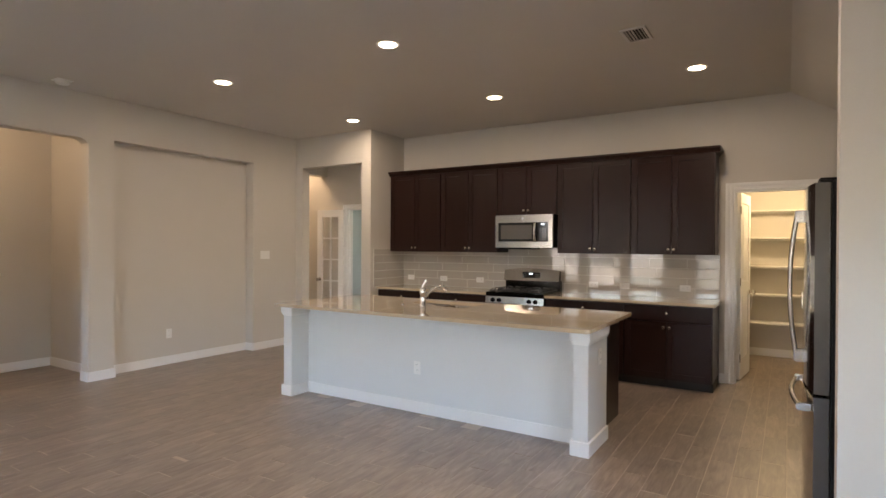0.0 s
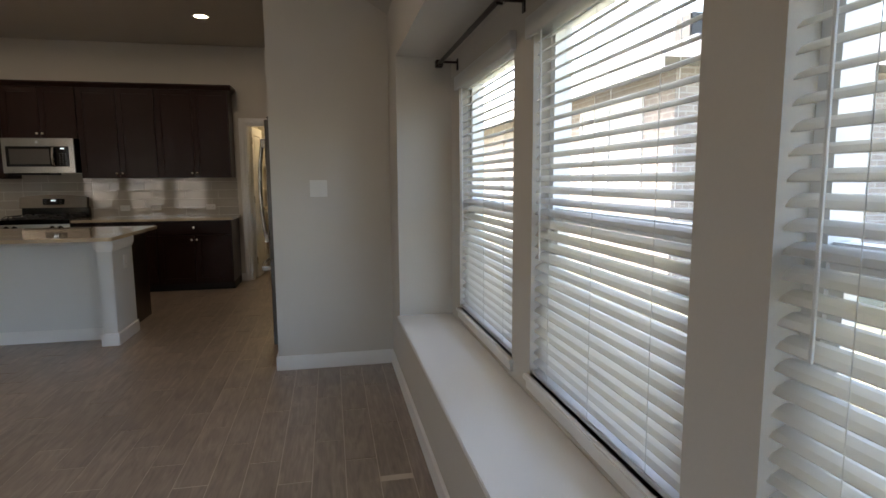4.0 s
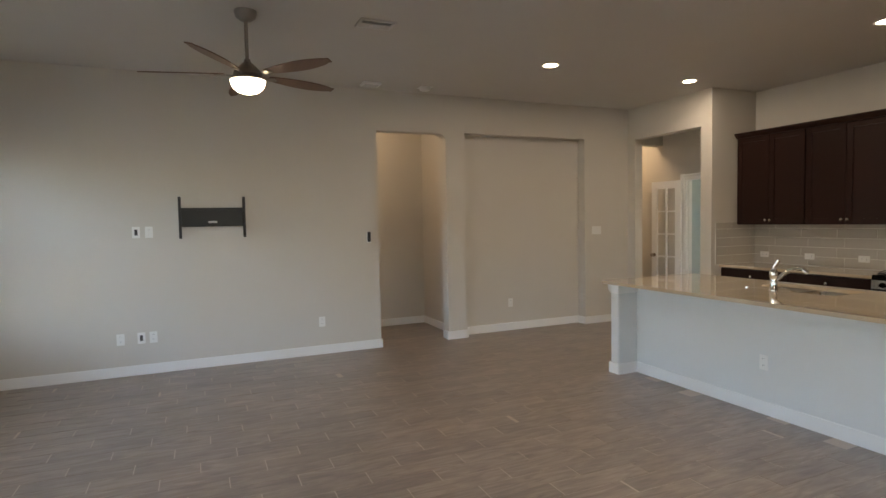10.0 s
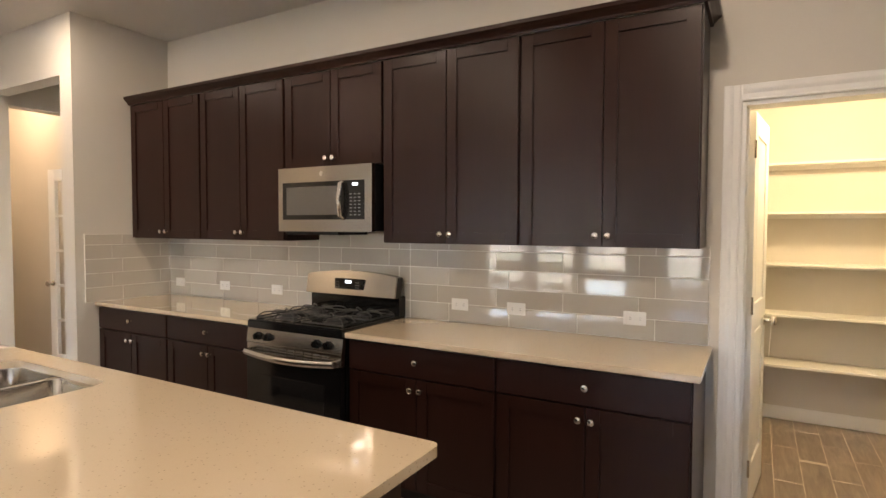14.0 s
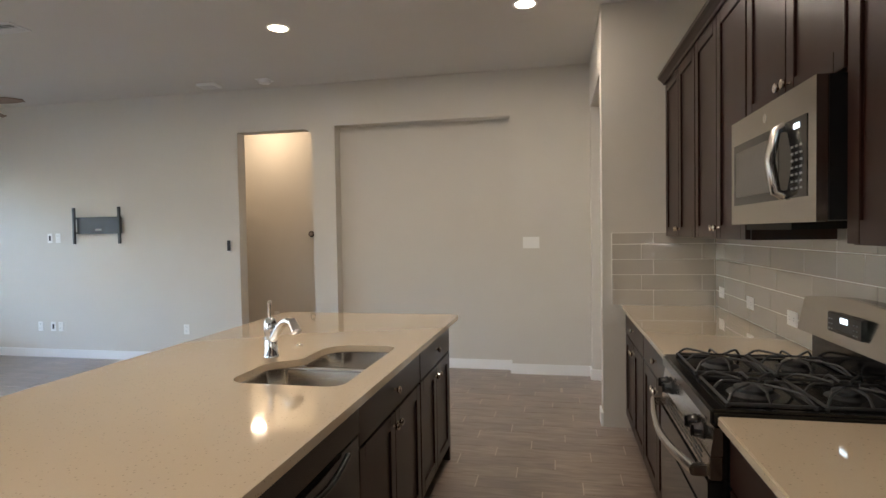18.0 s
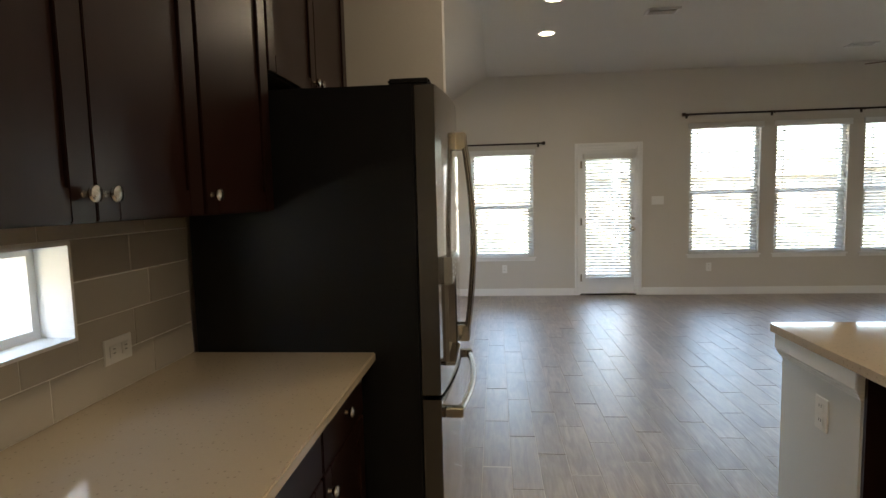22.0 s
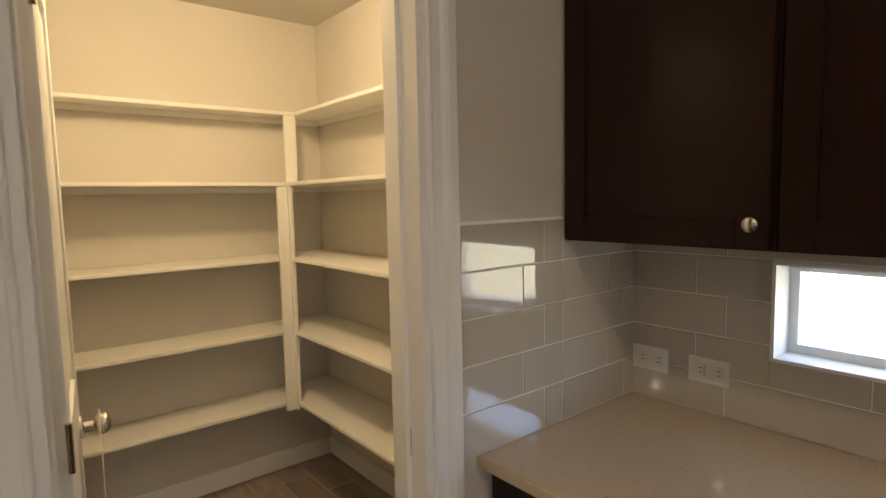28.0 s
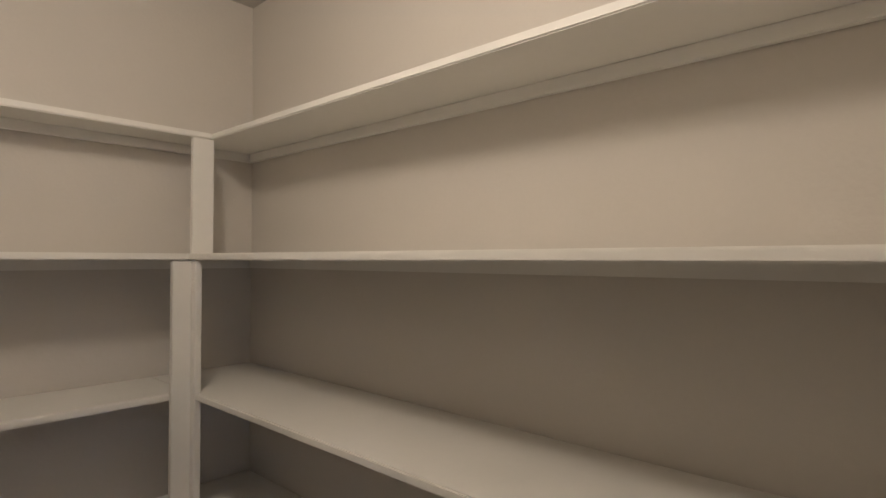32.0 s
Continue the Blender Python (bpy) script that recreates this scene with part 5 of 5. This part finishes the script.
        prism(bm, [(0.08, 0.016), (0.15, 0.013), (0.20, 0.03), (0.24, 0.0), (0.20, -0.03), (0.15, -0.013), (0.08, -0.016)], pose(0, 0, -0.471, 0, 0, t) @ pose(0, 0, 0, -13, 0, 0), 0.006)
        part("blade_iron", bm, FAN_NICKEL, b)
    data = bpy.data.lights.new("fan_light", "SPOT")
    data.energy, data.color, data.shadow_soft_size = 0.7, WARM, 0.12
    data.spot_size, data.spot_blend = radians(160), 0.8
    lamp = new("fan_light", data)
    lamp.matrix_world = pose(0.57, -6.25, CZ - 0.72)


FAN_TURN = 40
ceiling_fan()


def ceiling_vent(x, y, turn=0, label="white louvred ceiling vent with dark slots"):
    ob = thing("ceiling_vent", pose(x, y, CZ, 0, 0, turn), label, "air vent", "ceiling vents")
    part("backing", boxes((-0.12, 0.12, -0.07, 0.07, -0.004, -0.001)), SLOT, ob)
    for r in ((-0.145, 0.145, 0.07, 0.095), (-0.145, 0.145, -0.095, -0.07), (-0.145, -0.12, -0.07, 0.07), (0.12, 0.145, -0.07, 0.07)):
        part("frame", boxes((*r, -0.012, -0.001), bevel=0.002), VENT, ob)
    me = mesh_of("slat", boxes((-0.12, 0.12, -0.0055, 0.0055, -0.001, 0.001)), VENT)
    for k in range(6):
        part("slat", me, None, ob, m=pose(0, -0.058 + 0.0232 * k, -0.009, 40 if k < 3 else -40, 0, 0))


for x, y, t in ((0.66, -5.28, 90), (3.93, -2.44, 90), (3.28, -6.15, 0), (0.56, -7.78, 0)):
    ceiling_vent(x, y, t)
ob = thing("smoke_detector", pose(-1.17, -4.12, CZ), "white round smoke detector on the ceiling", "smoke detector")
bm = bmesh.new()
lathe(bm, [(0, 0), (0.065, 0), (0.066, -0.02), (0.055, -0.038), (0.02, -0.044), (0, -0.044)])
part("housing", bm, PLASTIC, ob, smooth=True)
part("base_plate", boxes((-0.075, 0.075, -0.075, 0.075, -0.006, -0.001), bevel=0.003), PLASTIC, ob)
ob = thing("ceiling_speaker", pose(-1.18, -4.78, CZ), "flat white square device on the ceiling", "ceiling device")
part("housing", boxes((-0.085, 0.085, -0.11, 0.11, -0.03, -0.001), bevel=0.01), PLASTIC, ob)
part("grille", boxes((-0.065, 0.065, -0.085, 0.085, -0.034, -0.030), bevel=0.004), VENT, ob)

# assumed pantry and hall lamps, fixtures unseen; the lobby's is added fill
for name, x, y, z, watts in (("pantry_lamp", 5.0, 0.85, 2.40, PANTRY_WATTS), ("hall_lamp", -2.2, -4.9, 2.85, 0.7), ("lobby_fill", -1.9, -0.75, 2.9, 0.8)):
    data = bpy.data.lights.new(name, "POINT")
    data.energy, data.color, data.shadow_soft_size = watts, (1.0, 0.78, 0.46) if name == "pantry_lamp" else (1.0, 0.74, 0.5), 0.09
    new(name, data).matrix_world = pose(x, y, z)
    ob = thing("assumed_lamp_base", pose(x, y, 2.51 if name == "pantry_lamp" else CZ), "nickel base ring of an assumed, unseen ceiling lamp", "ceiling light")
    bm = bmesh.new()
    lathe(bm, [(0, 0), (0.13, 0), (0.13, -0.015), (0.0, -0.016)])
    part("base_ring", bm, NICKEL, ob, smooth=True)

# ---- television wall ----
def tv_mount():
    ob = thing("tv_wall_mount", frame_of("t", XT, -6.485, 1.612), "empty black steel television wall bracket", "tv mount")
    part("wall_plate", boxes((-0.305, 0.305, -0.03, 0.0, -0.10, 0.10), bevel=0.004), BLACK_METAL, ob)
    part("rail", boxes((-0.315, 0.315, -0.042, -0.028, 0.075, 0.10), (-0.315, 0.315, -0.042, -0.028, -0.10, -0.075), bevel=0.002), BLACK_METAL, ob)
    part("level", boxes((-0.045, 0.045, -0.036, -0.03, -0.062, -0.040), bevel=0.003), VENT, ob, "small grey level")
    for x in (-0.315, 0.315):
        bm = bmesh.new()
        box(bm, x - 0.014, x + 0.014, -0.075, -0.045, -0.22, 0.215, bevel=0.003)
        for k in range(8):
            rod(bm, (x, -0.079, -0.20 + 0.056 * k), (x, -0.074, -0.20 + 0.056 * k), 0.005, 8)
        part("arm", bm, BLACK_METAL, ob)


tv_mount()
for y, z, kind, lab in ((-7.395, 0.38, "outlet", "white duplex wall outlet"), (-7.208, 0.38, "jack", "white wall plate with cable jack"), (-7.097, 0.38, "outlet", "white duplex wall outlet"), (-5.352, 0.38, "outlet", "white duplex wall outlet"), (-7.212, 1.467, "jack", "white wall plate with cable jack"), (-7.095, 1.467, "outlet", "white duplex wall outlet")):
    wall_plate(frame_of("t", XT, y, z), kind, lab)
wall_plate(frame_of("t", XT - 0.15, -2.73, 0.38), "outlet", "white duplex outlet in the niche")
wall_plate(frame_of("t", XT, -1.37, 1.345), "switch", "white three-gang light switch", w=0.165, name="light_switch")
ob = thing("thermostat", frame_of("t", XT, -4.767, 1.345), "dark slim remote holder beside the hall opening", "thermostat")
part("cradle", boxes((-0.026, 0.026, -0.012, 0.0, -0.065, 0.06), bevel=0.004), PLASTIC, ob)
part("handset", boxes((-0.020, 0.020, -0.026, -0.011, -0.055, 0.065), bevel=0.005), BLACK_METAL, ob)

# dark round knob-like fitting on the hall wall, its use unknown
ob = thing("hall_wall_knob", frame_of("t", -2.75, -4.36, 1.47), "round dark knob-like fitting on the hall wall", "thermostat")
bm = bmesh.new()
lathe(bm, [(0, 0), (0.042, 0), (0.042, 0.012), (0.036, 0.02), (0, 0.02)], pose(0, 0, 0, 90, 0, 0))
part("ring", bm, BRONZE, ob, smooth=True)
bm = bmesh.new()
lathe(bm, [(0, 0.0205), (0.028, 0.0205), (0.026, 0.023), (0, 0.0235)], pose(0, 0, 0, 90, 0, 0))
part("dial", bm, NICKEL, ob, smooth=True)
wall_plate(frame_of("t", -2.75, -4.9, 0.36), "outlet", "white duplex outlet in the hall")
ob = thing("alarm_sensor", pose(XT + 0.03, YW + 0.03, 2.40, 0, 0, 135), "small white alarm sensor in the room corner", "sensor")
part("housing", boxes((-0.03, 0.03, -0.045, 0.0, -0.055, 0.055), bevel=0.008), PLASTIC, ob)
part("lens", boxes((-0.02, 0.02, -0.049, -0.044, -0.04, 0.005), bevel=0.003), VENT, ob)

# window wall, stub and island plates
wall_plate(frame_of("w", 2.58, YW, 1.33), "switch", "white three-gang switch by the patio door", w=0.165, name="light_switch")
for x in (4.71, 1.88, -0.55):
    wall_plate(frame_of("w", x, YW, 0.39), "outlet", "white duplex wall outlet")
wall_plate(frame_of("k", 5.42, -3.88, 1.298), "switch", "white double switch on the end wall", w=0.12, name="light_switch")
wall_plate(frame_of("k", 2.12, -2.71, 0.40), "outlet", "white duplex outlet on the island front")
wall_plate(frame_of("t", 3.73, -2.66, 0.67), "outlet", "white outlet on the island end")

# ---- backsplash ----
TL, TH, GAP = 0.405, 0.107, 0.004


def backsplash(name, m, runs, holes, label, plates=()):
    """Runs: (x0, x1, z0, z1) of tiled wall; rows start at the worktop, half-bond."""
    ob = thing(name, m, label, "backsplash", kind="structure")
    bm = bmesh.new()
    meshes = {}
    rows = []
    for x0, x1, z0, z1 in runs:
        cells = pierced(x1 - x0, z1, 0.0087, [(a - x0, b - x0, lo, hi) for a, b, lo, hi in holes if a >= x0 - 1e-6 and b <= x1 + 1e-6], z0)
        cells.transform(Matrix.Translation((x0, -0.0088, 0)))
        me = bpy.data.meshes.new("tmp")
        cells.to_mesh(me)
        cells.free()
        bm.from_mesh(me)
        bpy.data.meshes.remove(me)
        k = 0
        z = CT
        while z < z1 - 0.01:
            if z + TH > z0:
                lo, hi = max(z, z0) + GAP / 2, min(z + TH + GAP, z1) - GAP / 2
                x = x0 - (0.5 * TL if k % 2 else 0.12)
                while x < x1:
                    a, b = max(x, x0) + GAP / 2, min(x + TL + GAP, x1) - GAP / 2
                    x += TL + GAP
                    pieces = [(a, b, lo, hi)]
                    for h in holes:
                        cut = []
                        for p in pieces:
                            if p[1] <= h[0] or p[0] >= h[1] or p[3] <= h[2] or p[2] >= h[3]:
                                cut.append(p)
                                continue
                            if p[0] < h[0]:
                                cut.append((p[0], h[0], p[2], p[3]))
                            if p[1] > h[1]:
                                cut.append((h[1], p[1], p[2], p[3]))
                            mid = (max(p[0], h[0]), min(p[1], h[1]))
                            if p[2] < h[2]:
                                cut.append((*mid, p[2], h[2]))
                            if p[3] > h[3]:
                                cut.append((*mid, h[3], p[3]))
                        pieces = cut
                    rows += [p for p in pieces if p[1] - p[0] > 0.012 and p[3] - p[2] > 0.008]
            z += TH + GAP
            k += 1
    part("grout", bm, GROUT, ob, "light grout")
    for a, b, lo, hi in rows:
        key = (round(b - a, 3), round(hi - lo, 3))
        if key not in meshes:
            w, h = key
            tb = bmesh.new()
            e = 0.0012
            back = [tb.verts.new(p) for p in ((0, 0, 0), (w, 0, 0), (w, 0, h), (0, 0, h))]
            mid = [tb.verts.new(p) for p in ((0, -0.0045, 0), (w, -0.0045, 0), (w, -0.0045, h), (0, -0.0045, h))]
            top = [tb.verts.new(p) for p in ((e, -0.006, e), (w - e, -0.006, e), (w - e, -0.006, h - e), (e, -0.006, h - e))]
            for p, q in ((back, mid), (mid, top)):
                for i in range(4):
                    tb.faces.new((p[i], p[(i + 1) % 4], q[(i + 1) % 4], q[i]))
            tb.faces.new(top)
            bmesh.ops.recalc_face_normals(tb, faces=tb.faces[:])
            meshes[key] = mesh_of("tile", tb, TILE)
        mid = Matrix.Translation((key[0] / 2, 0, key[1] / 2))
        tilt = mid @ pose(0, 0, 0, random.uniform(-1.3, 0.6), 0, random.uniform(-0.12, 0.12)) @ mid.inverted()
        part("tile", meshes[key], None, ob, m=Matrix.Translation((a, -0.0055, lo)) @ tilt)
    return ob


def plan_planks():
    """Plank tiles 0.15 by 0.60 along y, staggered by a third."""
    PW, PL, G, E = 0.152, 0.608, 0.0030, 0.0050
    verts, faces = [], []
    floor = bpy.data.objects["floor"]
    meshes = {}
    count = 0
    def area(x0, x1, y0, y1):
        nonlocal count
        i = 0
        x = x0
        while x < x1 - 0.01:
            xa, xb = x + G / 2, min(x + PW, x1) - G / 2
            y = y0 - PL * ((i * 0.37) % 1.0)
            while y < y1 - 0.01:
                ya, yb = max(y, y0) + E / 2, min(y + PL, y1) - E / 2
                y += PL
                if yb - ya < 0.02 or xb - xa < 0.02:
                    continue
                if xa > 0.75 and xb < 3.7 and ya > -2.9 and yb < -1.9:
                    continue
                lift, rise = random.uniform(-0.0004, 0.0004), random.uniform(-0.0020, 0.0020)
                whole = abs(yb - ya - (PL - E)) < 1e-6 and abs(xb - xa - (PW - G)) < 1e-6
                if whole and 2.4 < xa < 5.6 and -6.9 < ya < 0.1 and count < 300 and not (xa > 3.4 and ya > -0.6):
                    key = "whole"
                    if key not in meshes:
                        bm = bmesh.new()
                        e, s = 0.0012, 0.0005
                        w, h = xb - xa, yb - ya
                        low = [bm.verts.new(p) for p in ((0, 0, -0.004), (w, 0, -0.004), (w, h, -0.004), (0, h, -0.004))]
                        mid = [bm.verts.new(p) for p in ((0, 0, -0.0012), (w, 0, -0.0012), (w, h, -0.0012), (0, h, -0.0012))]
                        top = [bm.verts.new(p) for p in ((s, e, 0), (w - s, e, 0), (w - s, h - e, 0), (s, h - e, 0))]
                        for p, q in ((low, mid), (mid, top)):
                            for j in range(4):
                                bm.faces.new((p[j], p[(j + 1) % 4], q[(j + 1) % 4], q[j]))
                        bm.faces.new(top)
                        bmesh.ops.recalc_face_normals(bm, faces=bm.faces[:])
                        meshes[key] = mesh_of("plank", bm, PLANK)
                    o = new("plank", meshes[key])
                    o.parent = floor
                    o.matrix_basis = pose(xa, ya, lift - rise / 2, math.degrees(rise / PL), 0, 0)
                    count += 1
                    continue
                k = len(verts)
                for z, d, s, q in ((-0.004, 0, 0, 0), (-0.0012, 0, 0, 0.5), (0, 0.0012, 0.0005, 0.5)):
                    za, zb = z + lift * 2 * q - rise * q, z + lift * 2 * q + rise * q
                    verts.extend(((xa + s, ya + d, za), (xb - s, ya + d, za), (xb - s, yb - d, zb), (xa + s, yb - d, zb)))
                for r in (0, 4):
                    for j in range(4):
                        faces.append((k + r + j, k + r + (j + 1) % 4, k + r + 4 + (j + 1) % 4, k + r + 4 + j))
                faces.append((k + 8, k + 9, k + 10, k + 11))
            x += PW
            i += 1
    area(XT - 0.15, 6.0, YW, 0.0)
    area(4.30, 5.92, 0.0, 2.03)
    area(-2.76, XT - 0.15, -6.9, -3.4)
    area(-2.9, XT - 0.15, -1.4, 0.0)
    area(-3.07, 0.6, 0.0, 2.9)
    me = bpy.data.meshes.new("planks")
    me.from_pydata(verts, [], faces)
    me.materials.append(PLANK_FAR)
    o = new("planks", me)
    o.parent = floor
    tagged(o, "wood-look tile planks", kind="stuff")


SW = [(*w, 1.092, 1.349) for w in LOW_WINDOWS]
backsplash("backsplash_kitchen", frame_of("k", 0, YK), [(0.0, 1.735, CT, UB), (1.735, 2.52, CT, 1.47), (2.52, 4.29, CT, UB)], [], "glossy greige subway tile behind the range")
backsplash("backsplash_side", frame_of("r", XR, 0), [(0.0, 2.56, CT, UB)], SW, "glossy greige subway tile with two low windows")
backsplash("backsplash_return", frame_of("t", 0.0, 0.0), [(-0.72, 0.0, CT, 1.437)], [], "glossy subway tile on the short return wall")
backsplash("backsplash_corner", frame_of("k", 0, YK), [(5.21, XR - 0.35, CT, 1.47), (XR - 0.35, XR, CT, UB)], [], "glossy subway tile beside the pantry door")
for x in (0.149, 0.72, 1.31, 2.889, 3.264, 3.935):
    wall_plate(frame_of("k", x, YK - 0.009, 1.02), "wide", "white horizontal outlet on the tile", w=0.116, h=0.072)
for y in (0.071, 0.248, 1.162, 2.168):
    wall_plate(frame_of("r", XR - 0.009, -y, 1.03), "wide", "white horizontal outlet on the tile", w=0.116, h=0.072)
plan_planks()

# ---- outside ----
GRASS = material("lawn", (0.22, 0.22, 0.15), rough=0.9, grain=0.3, scale=30)
CONCRETE = material("patio_concrete", (0.40, 0.385, 0.36), rough=0.9, grain=0.08, scale=40)
CEDAR = material("fence_board", (0.34, 0.31, 0.275), rough=0.8, grain=0.2, scale=10, stretch=(8, 8, 0.6), per_object=0.2)
ROOF = material("roof_shingle", (0.20, 0.19, 0.185), rough=0.9, grain=0.25, scale=25)


def brick_wall():
    m = material("house_brick", (0.42, 0.33, 0.26), rough=0.85)
    n, l = m.node_tree.nodes, m.node_tree.links
    tex, tc = n.new("ShaderNodeTexBrick"), n.new("ShaderNodeTexCoord")
    add, sep, comb = n.new("ShaderNodeMath"), n.new("ShaderNodeSeparateXYZ"), n.new("ShaderNodeCombineXYZ")
    l.new(tc.outputs["Object"], sep.inputs[0])
    l.new(sep.outputs[0], add.inputs[0])
    l.new(sep.outputs[1], add.inputs[1])
    l.new(add.outputs[0], comb.inputs[0])
    l.new(sep.outputs[2], comb.inputs[1])
    l.new(comb.outputs[0], tex.inputs["Vector"])
    tex.inputs["Scale"].default_value = 1.0
    tex.inputs["Brick Width"].default_value, tex.inputs["Row Height"].default_value, tex.inputs["Mortar Size"].default_value = 0.21, 0.075, 0.008
    tex.inputs["Color1"].default_value, tex.inputs["Color2"].default_value, tex.inputs["Mortar"].default_value = (0.33, 0.285, 0.26, 1), (0.27, 0.23, 0.21, 1), (0.42, 0.40, 0.38, 1)
    l.new(tex.outputs["Color"], n["Principled BSDF"].inputs["Base Color"])
    return m


BRICK = brick_wall()
# pane colour lifted to pale blue-grey, standing in for daylight glare on glass
FAR_PANE = material("glare_pane", (0.36, 0.39, 0.41), rough=0.08)
solid("ground", boxes((-400, 400, -400, 400, -0.5, -0.16)), GRASS, Matrix(), "lawn round the house", "", "", "structure")
# unseen pale slab, added to bounce daylight and brighten what the windows show
solid("patio", boxes((-3.0, 6.2, -12.2, YW - 0.17, -0.2, -0.05)), CONCRETE, Matrix(), "unseen pale concrete slab added outside the patio door", "", "", "structure")
ob = thing("patio_post", pose(2.54, -11.6, -0.05), "grey square patio post on the slab", "post")
part("shaft", boxes((-0.07, 0.07, -0.07, 0.07, 0.0, 2.9), bevel=0.006), VINYL, ob)
part("plinth", boxes((-0.09, 0.09, -0.09, 0.09, 0.0, 0.2), bevel=0.006), VINYL, ob)
part("cap", boxes((-0.09, 0.09, -0.09, 0.09, 2.9, 2.98), bevel=0.006), VINYL, ob)


def house(m, length, depth, eave, ridge, windows, label, sill=0.9, vent=4.0):
    """A one-storey brick house; its front is y 0, facing -y, from x 0 to length, hipped roof."""
    ob = thing("neighbour_house", m, label, "house", "neighbouring houses")
    part("wall", boxes((0, length, 0, depth, -0.16, eave)), BRICK, ob)
    bm = bmesh.new()
    o, h = 0.45, depth / 2
    low = [bm.verts.new(p) for p in ((-o, -o, eave), (length + o, -o, eave), (length + o, depth + o, eave), (-o, depth + o, eave))]
    top = [bm.verts.new((h, h, ridge)), bm.verts.new((length - h, h, ridge))]
    for f in ((low[0], low[1], top[1], top[0]), (low[1], low[2], top[1]), (low[2], low[3], top[0], top[1]), (low[3], low[0], top[0]), low[::-1]):
        bm.faces.new(f)
    roof = part("roof", bm, ROOF, ob)
    part("vent", boxes((vent, vent + 0.4, 0.8, 1.1, eave + 0.3, eave + 0.3 + (ridge - eave) * 1.2 / h), bevel=0.02), BLACK_METAL, roof)
    part("fascia", boxes((-o, length + o, -o - 0.03, -o, eave - 0.16, eave + 0.03)), TRIM, ob)
    top_z = sill + 1.3
    for x, w in windows:
        win = part("window", boxes((x, x + 0.06, -0.03, 0.03, sill, top_z), (x + w - 0.06, x + w, -0.03, 0.03, sill, top_z), (x + 0.06, x + w - 0.06, -0.03, 0.03, sill, sill + 0.06), (x + 0.06, x + w - 0.06, -0.03, 0.03, top_z - 0.06, top_z), (x + w / 2 - 0.03, x + w / 2 + 0.03, -0.03, 0.03, sill + 0.06, top_z - 0.06)), VINYL, ob)
        for k in (0, 1):
            part("pane", boxes((x + 0.06 + k * (w / 2 - 0.03), x + w / 2 - 0.03 + k * (w / 2 - 0.03), -0.012, -0.004, sill + 0.06, top_z - 0.06)), FAR_PANE, win)


house(frame_of("r", 9.7, 12.0), 13.6, 9.0, 2.72, 5.1, ((3.0, 1.6), (11.0, 1.9)), "tan brick single-storey house with grey shingle roof", sill=1.15, vent=12.3)
house(frame_of("w", -4.0, -42.0), 16.0, 10.0, 2.6, 4.6, ((2.0, 1.6), (7.0, 1.2), (11.5, 1.6)), "distant tan brick house beyond the back lawn")
house(frame_of("w", 22.0, -42.0), 18.0, 10.0, 2.6, 4.6, ((3.0, 1.6), (8.0, 1.2), (13.0, 1.6)), "distant tan brick house beyond the back lawn")
house(frame_of("w", -19.0, -30.0), 12.0, 10.0, 2.7, 4.9, ((1.5, 1.6), (7.0, 1.2)), "tan brick neighbouring house past the patio corner")
fence = thing("garden_fence", pose(0, 0, -0.16), "weathered cedar board fence round the back lawn", "fence", kind="structure")
board = mesh_of("board", boxes((0, 0.135, 0, 0.02, 0, 1.75), bevel=0.003), CEDAR)
for k in range(110):
    part("board", board, None, fence, m=pose(-6.5 + 0.145 * k, -24.0, 0))
for k in range(100):
    part("board", board, None, fence, m=pose(9.45, -9.6 - 0.145 * k, 0, 0, 0, 90))
part("rail", boxes((-6.5, 9.45, -23.98, -23.93, 0.4, 0.49), (-6.5, 9.45, -23.98, -23.93, 1.3, 1.39)), CEDAR, fence)
part("rail", boxes((9.45, 9.5, -24.0, -9.5, 0.4, 0.49), (9.45, 9.5, -24.0, -9.5, 1.3, 1.39)), CEDAR, fence)
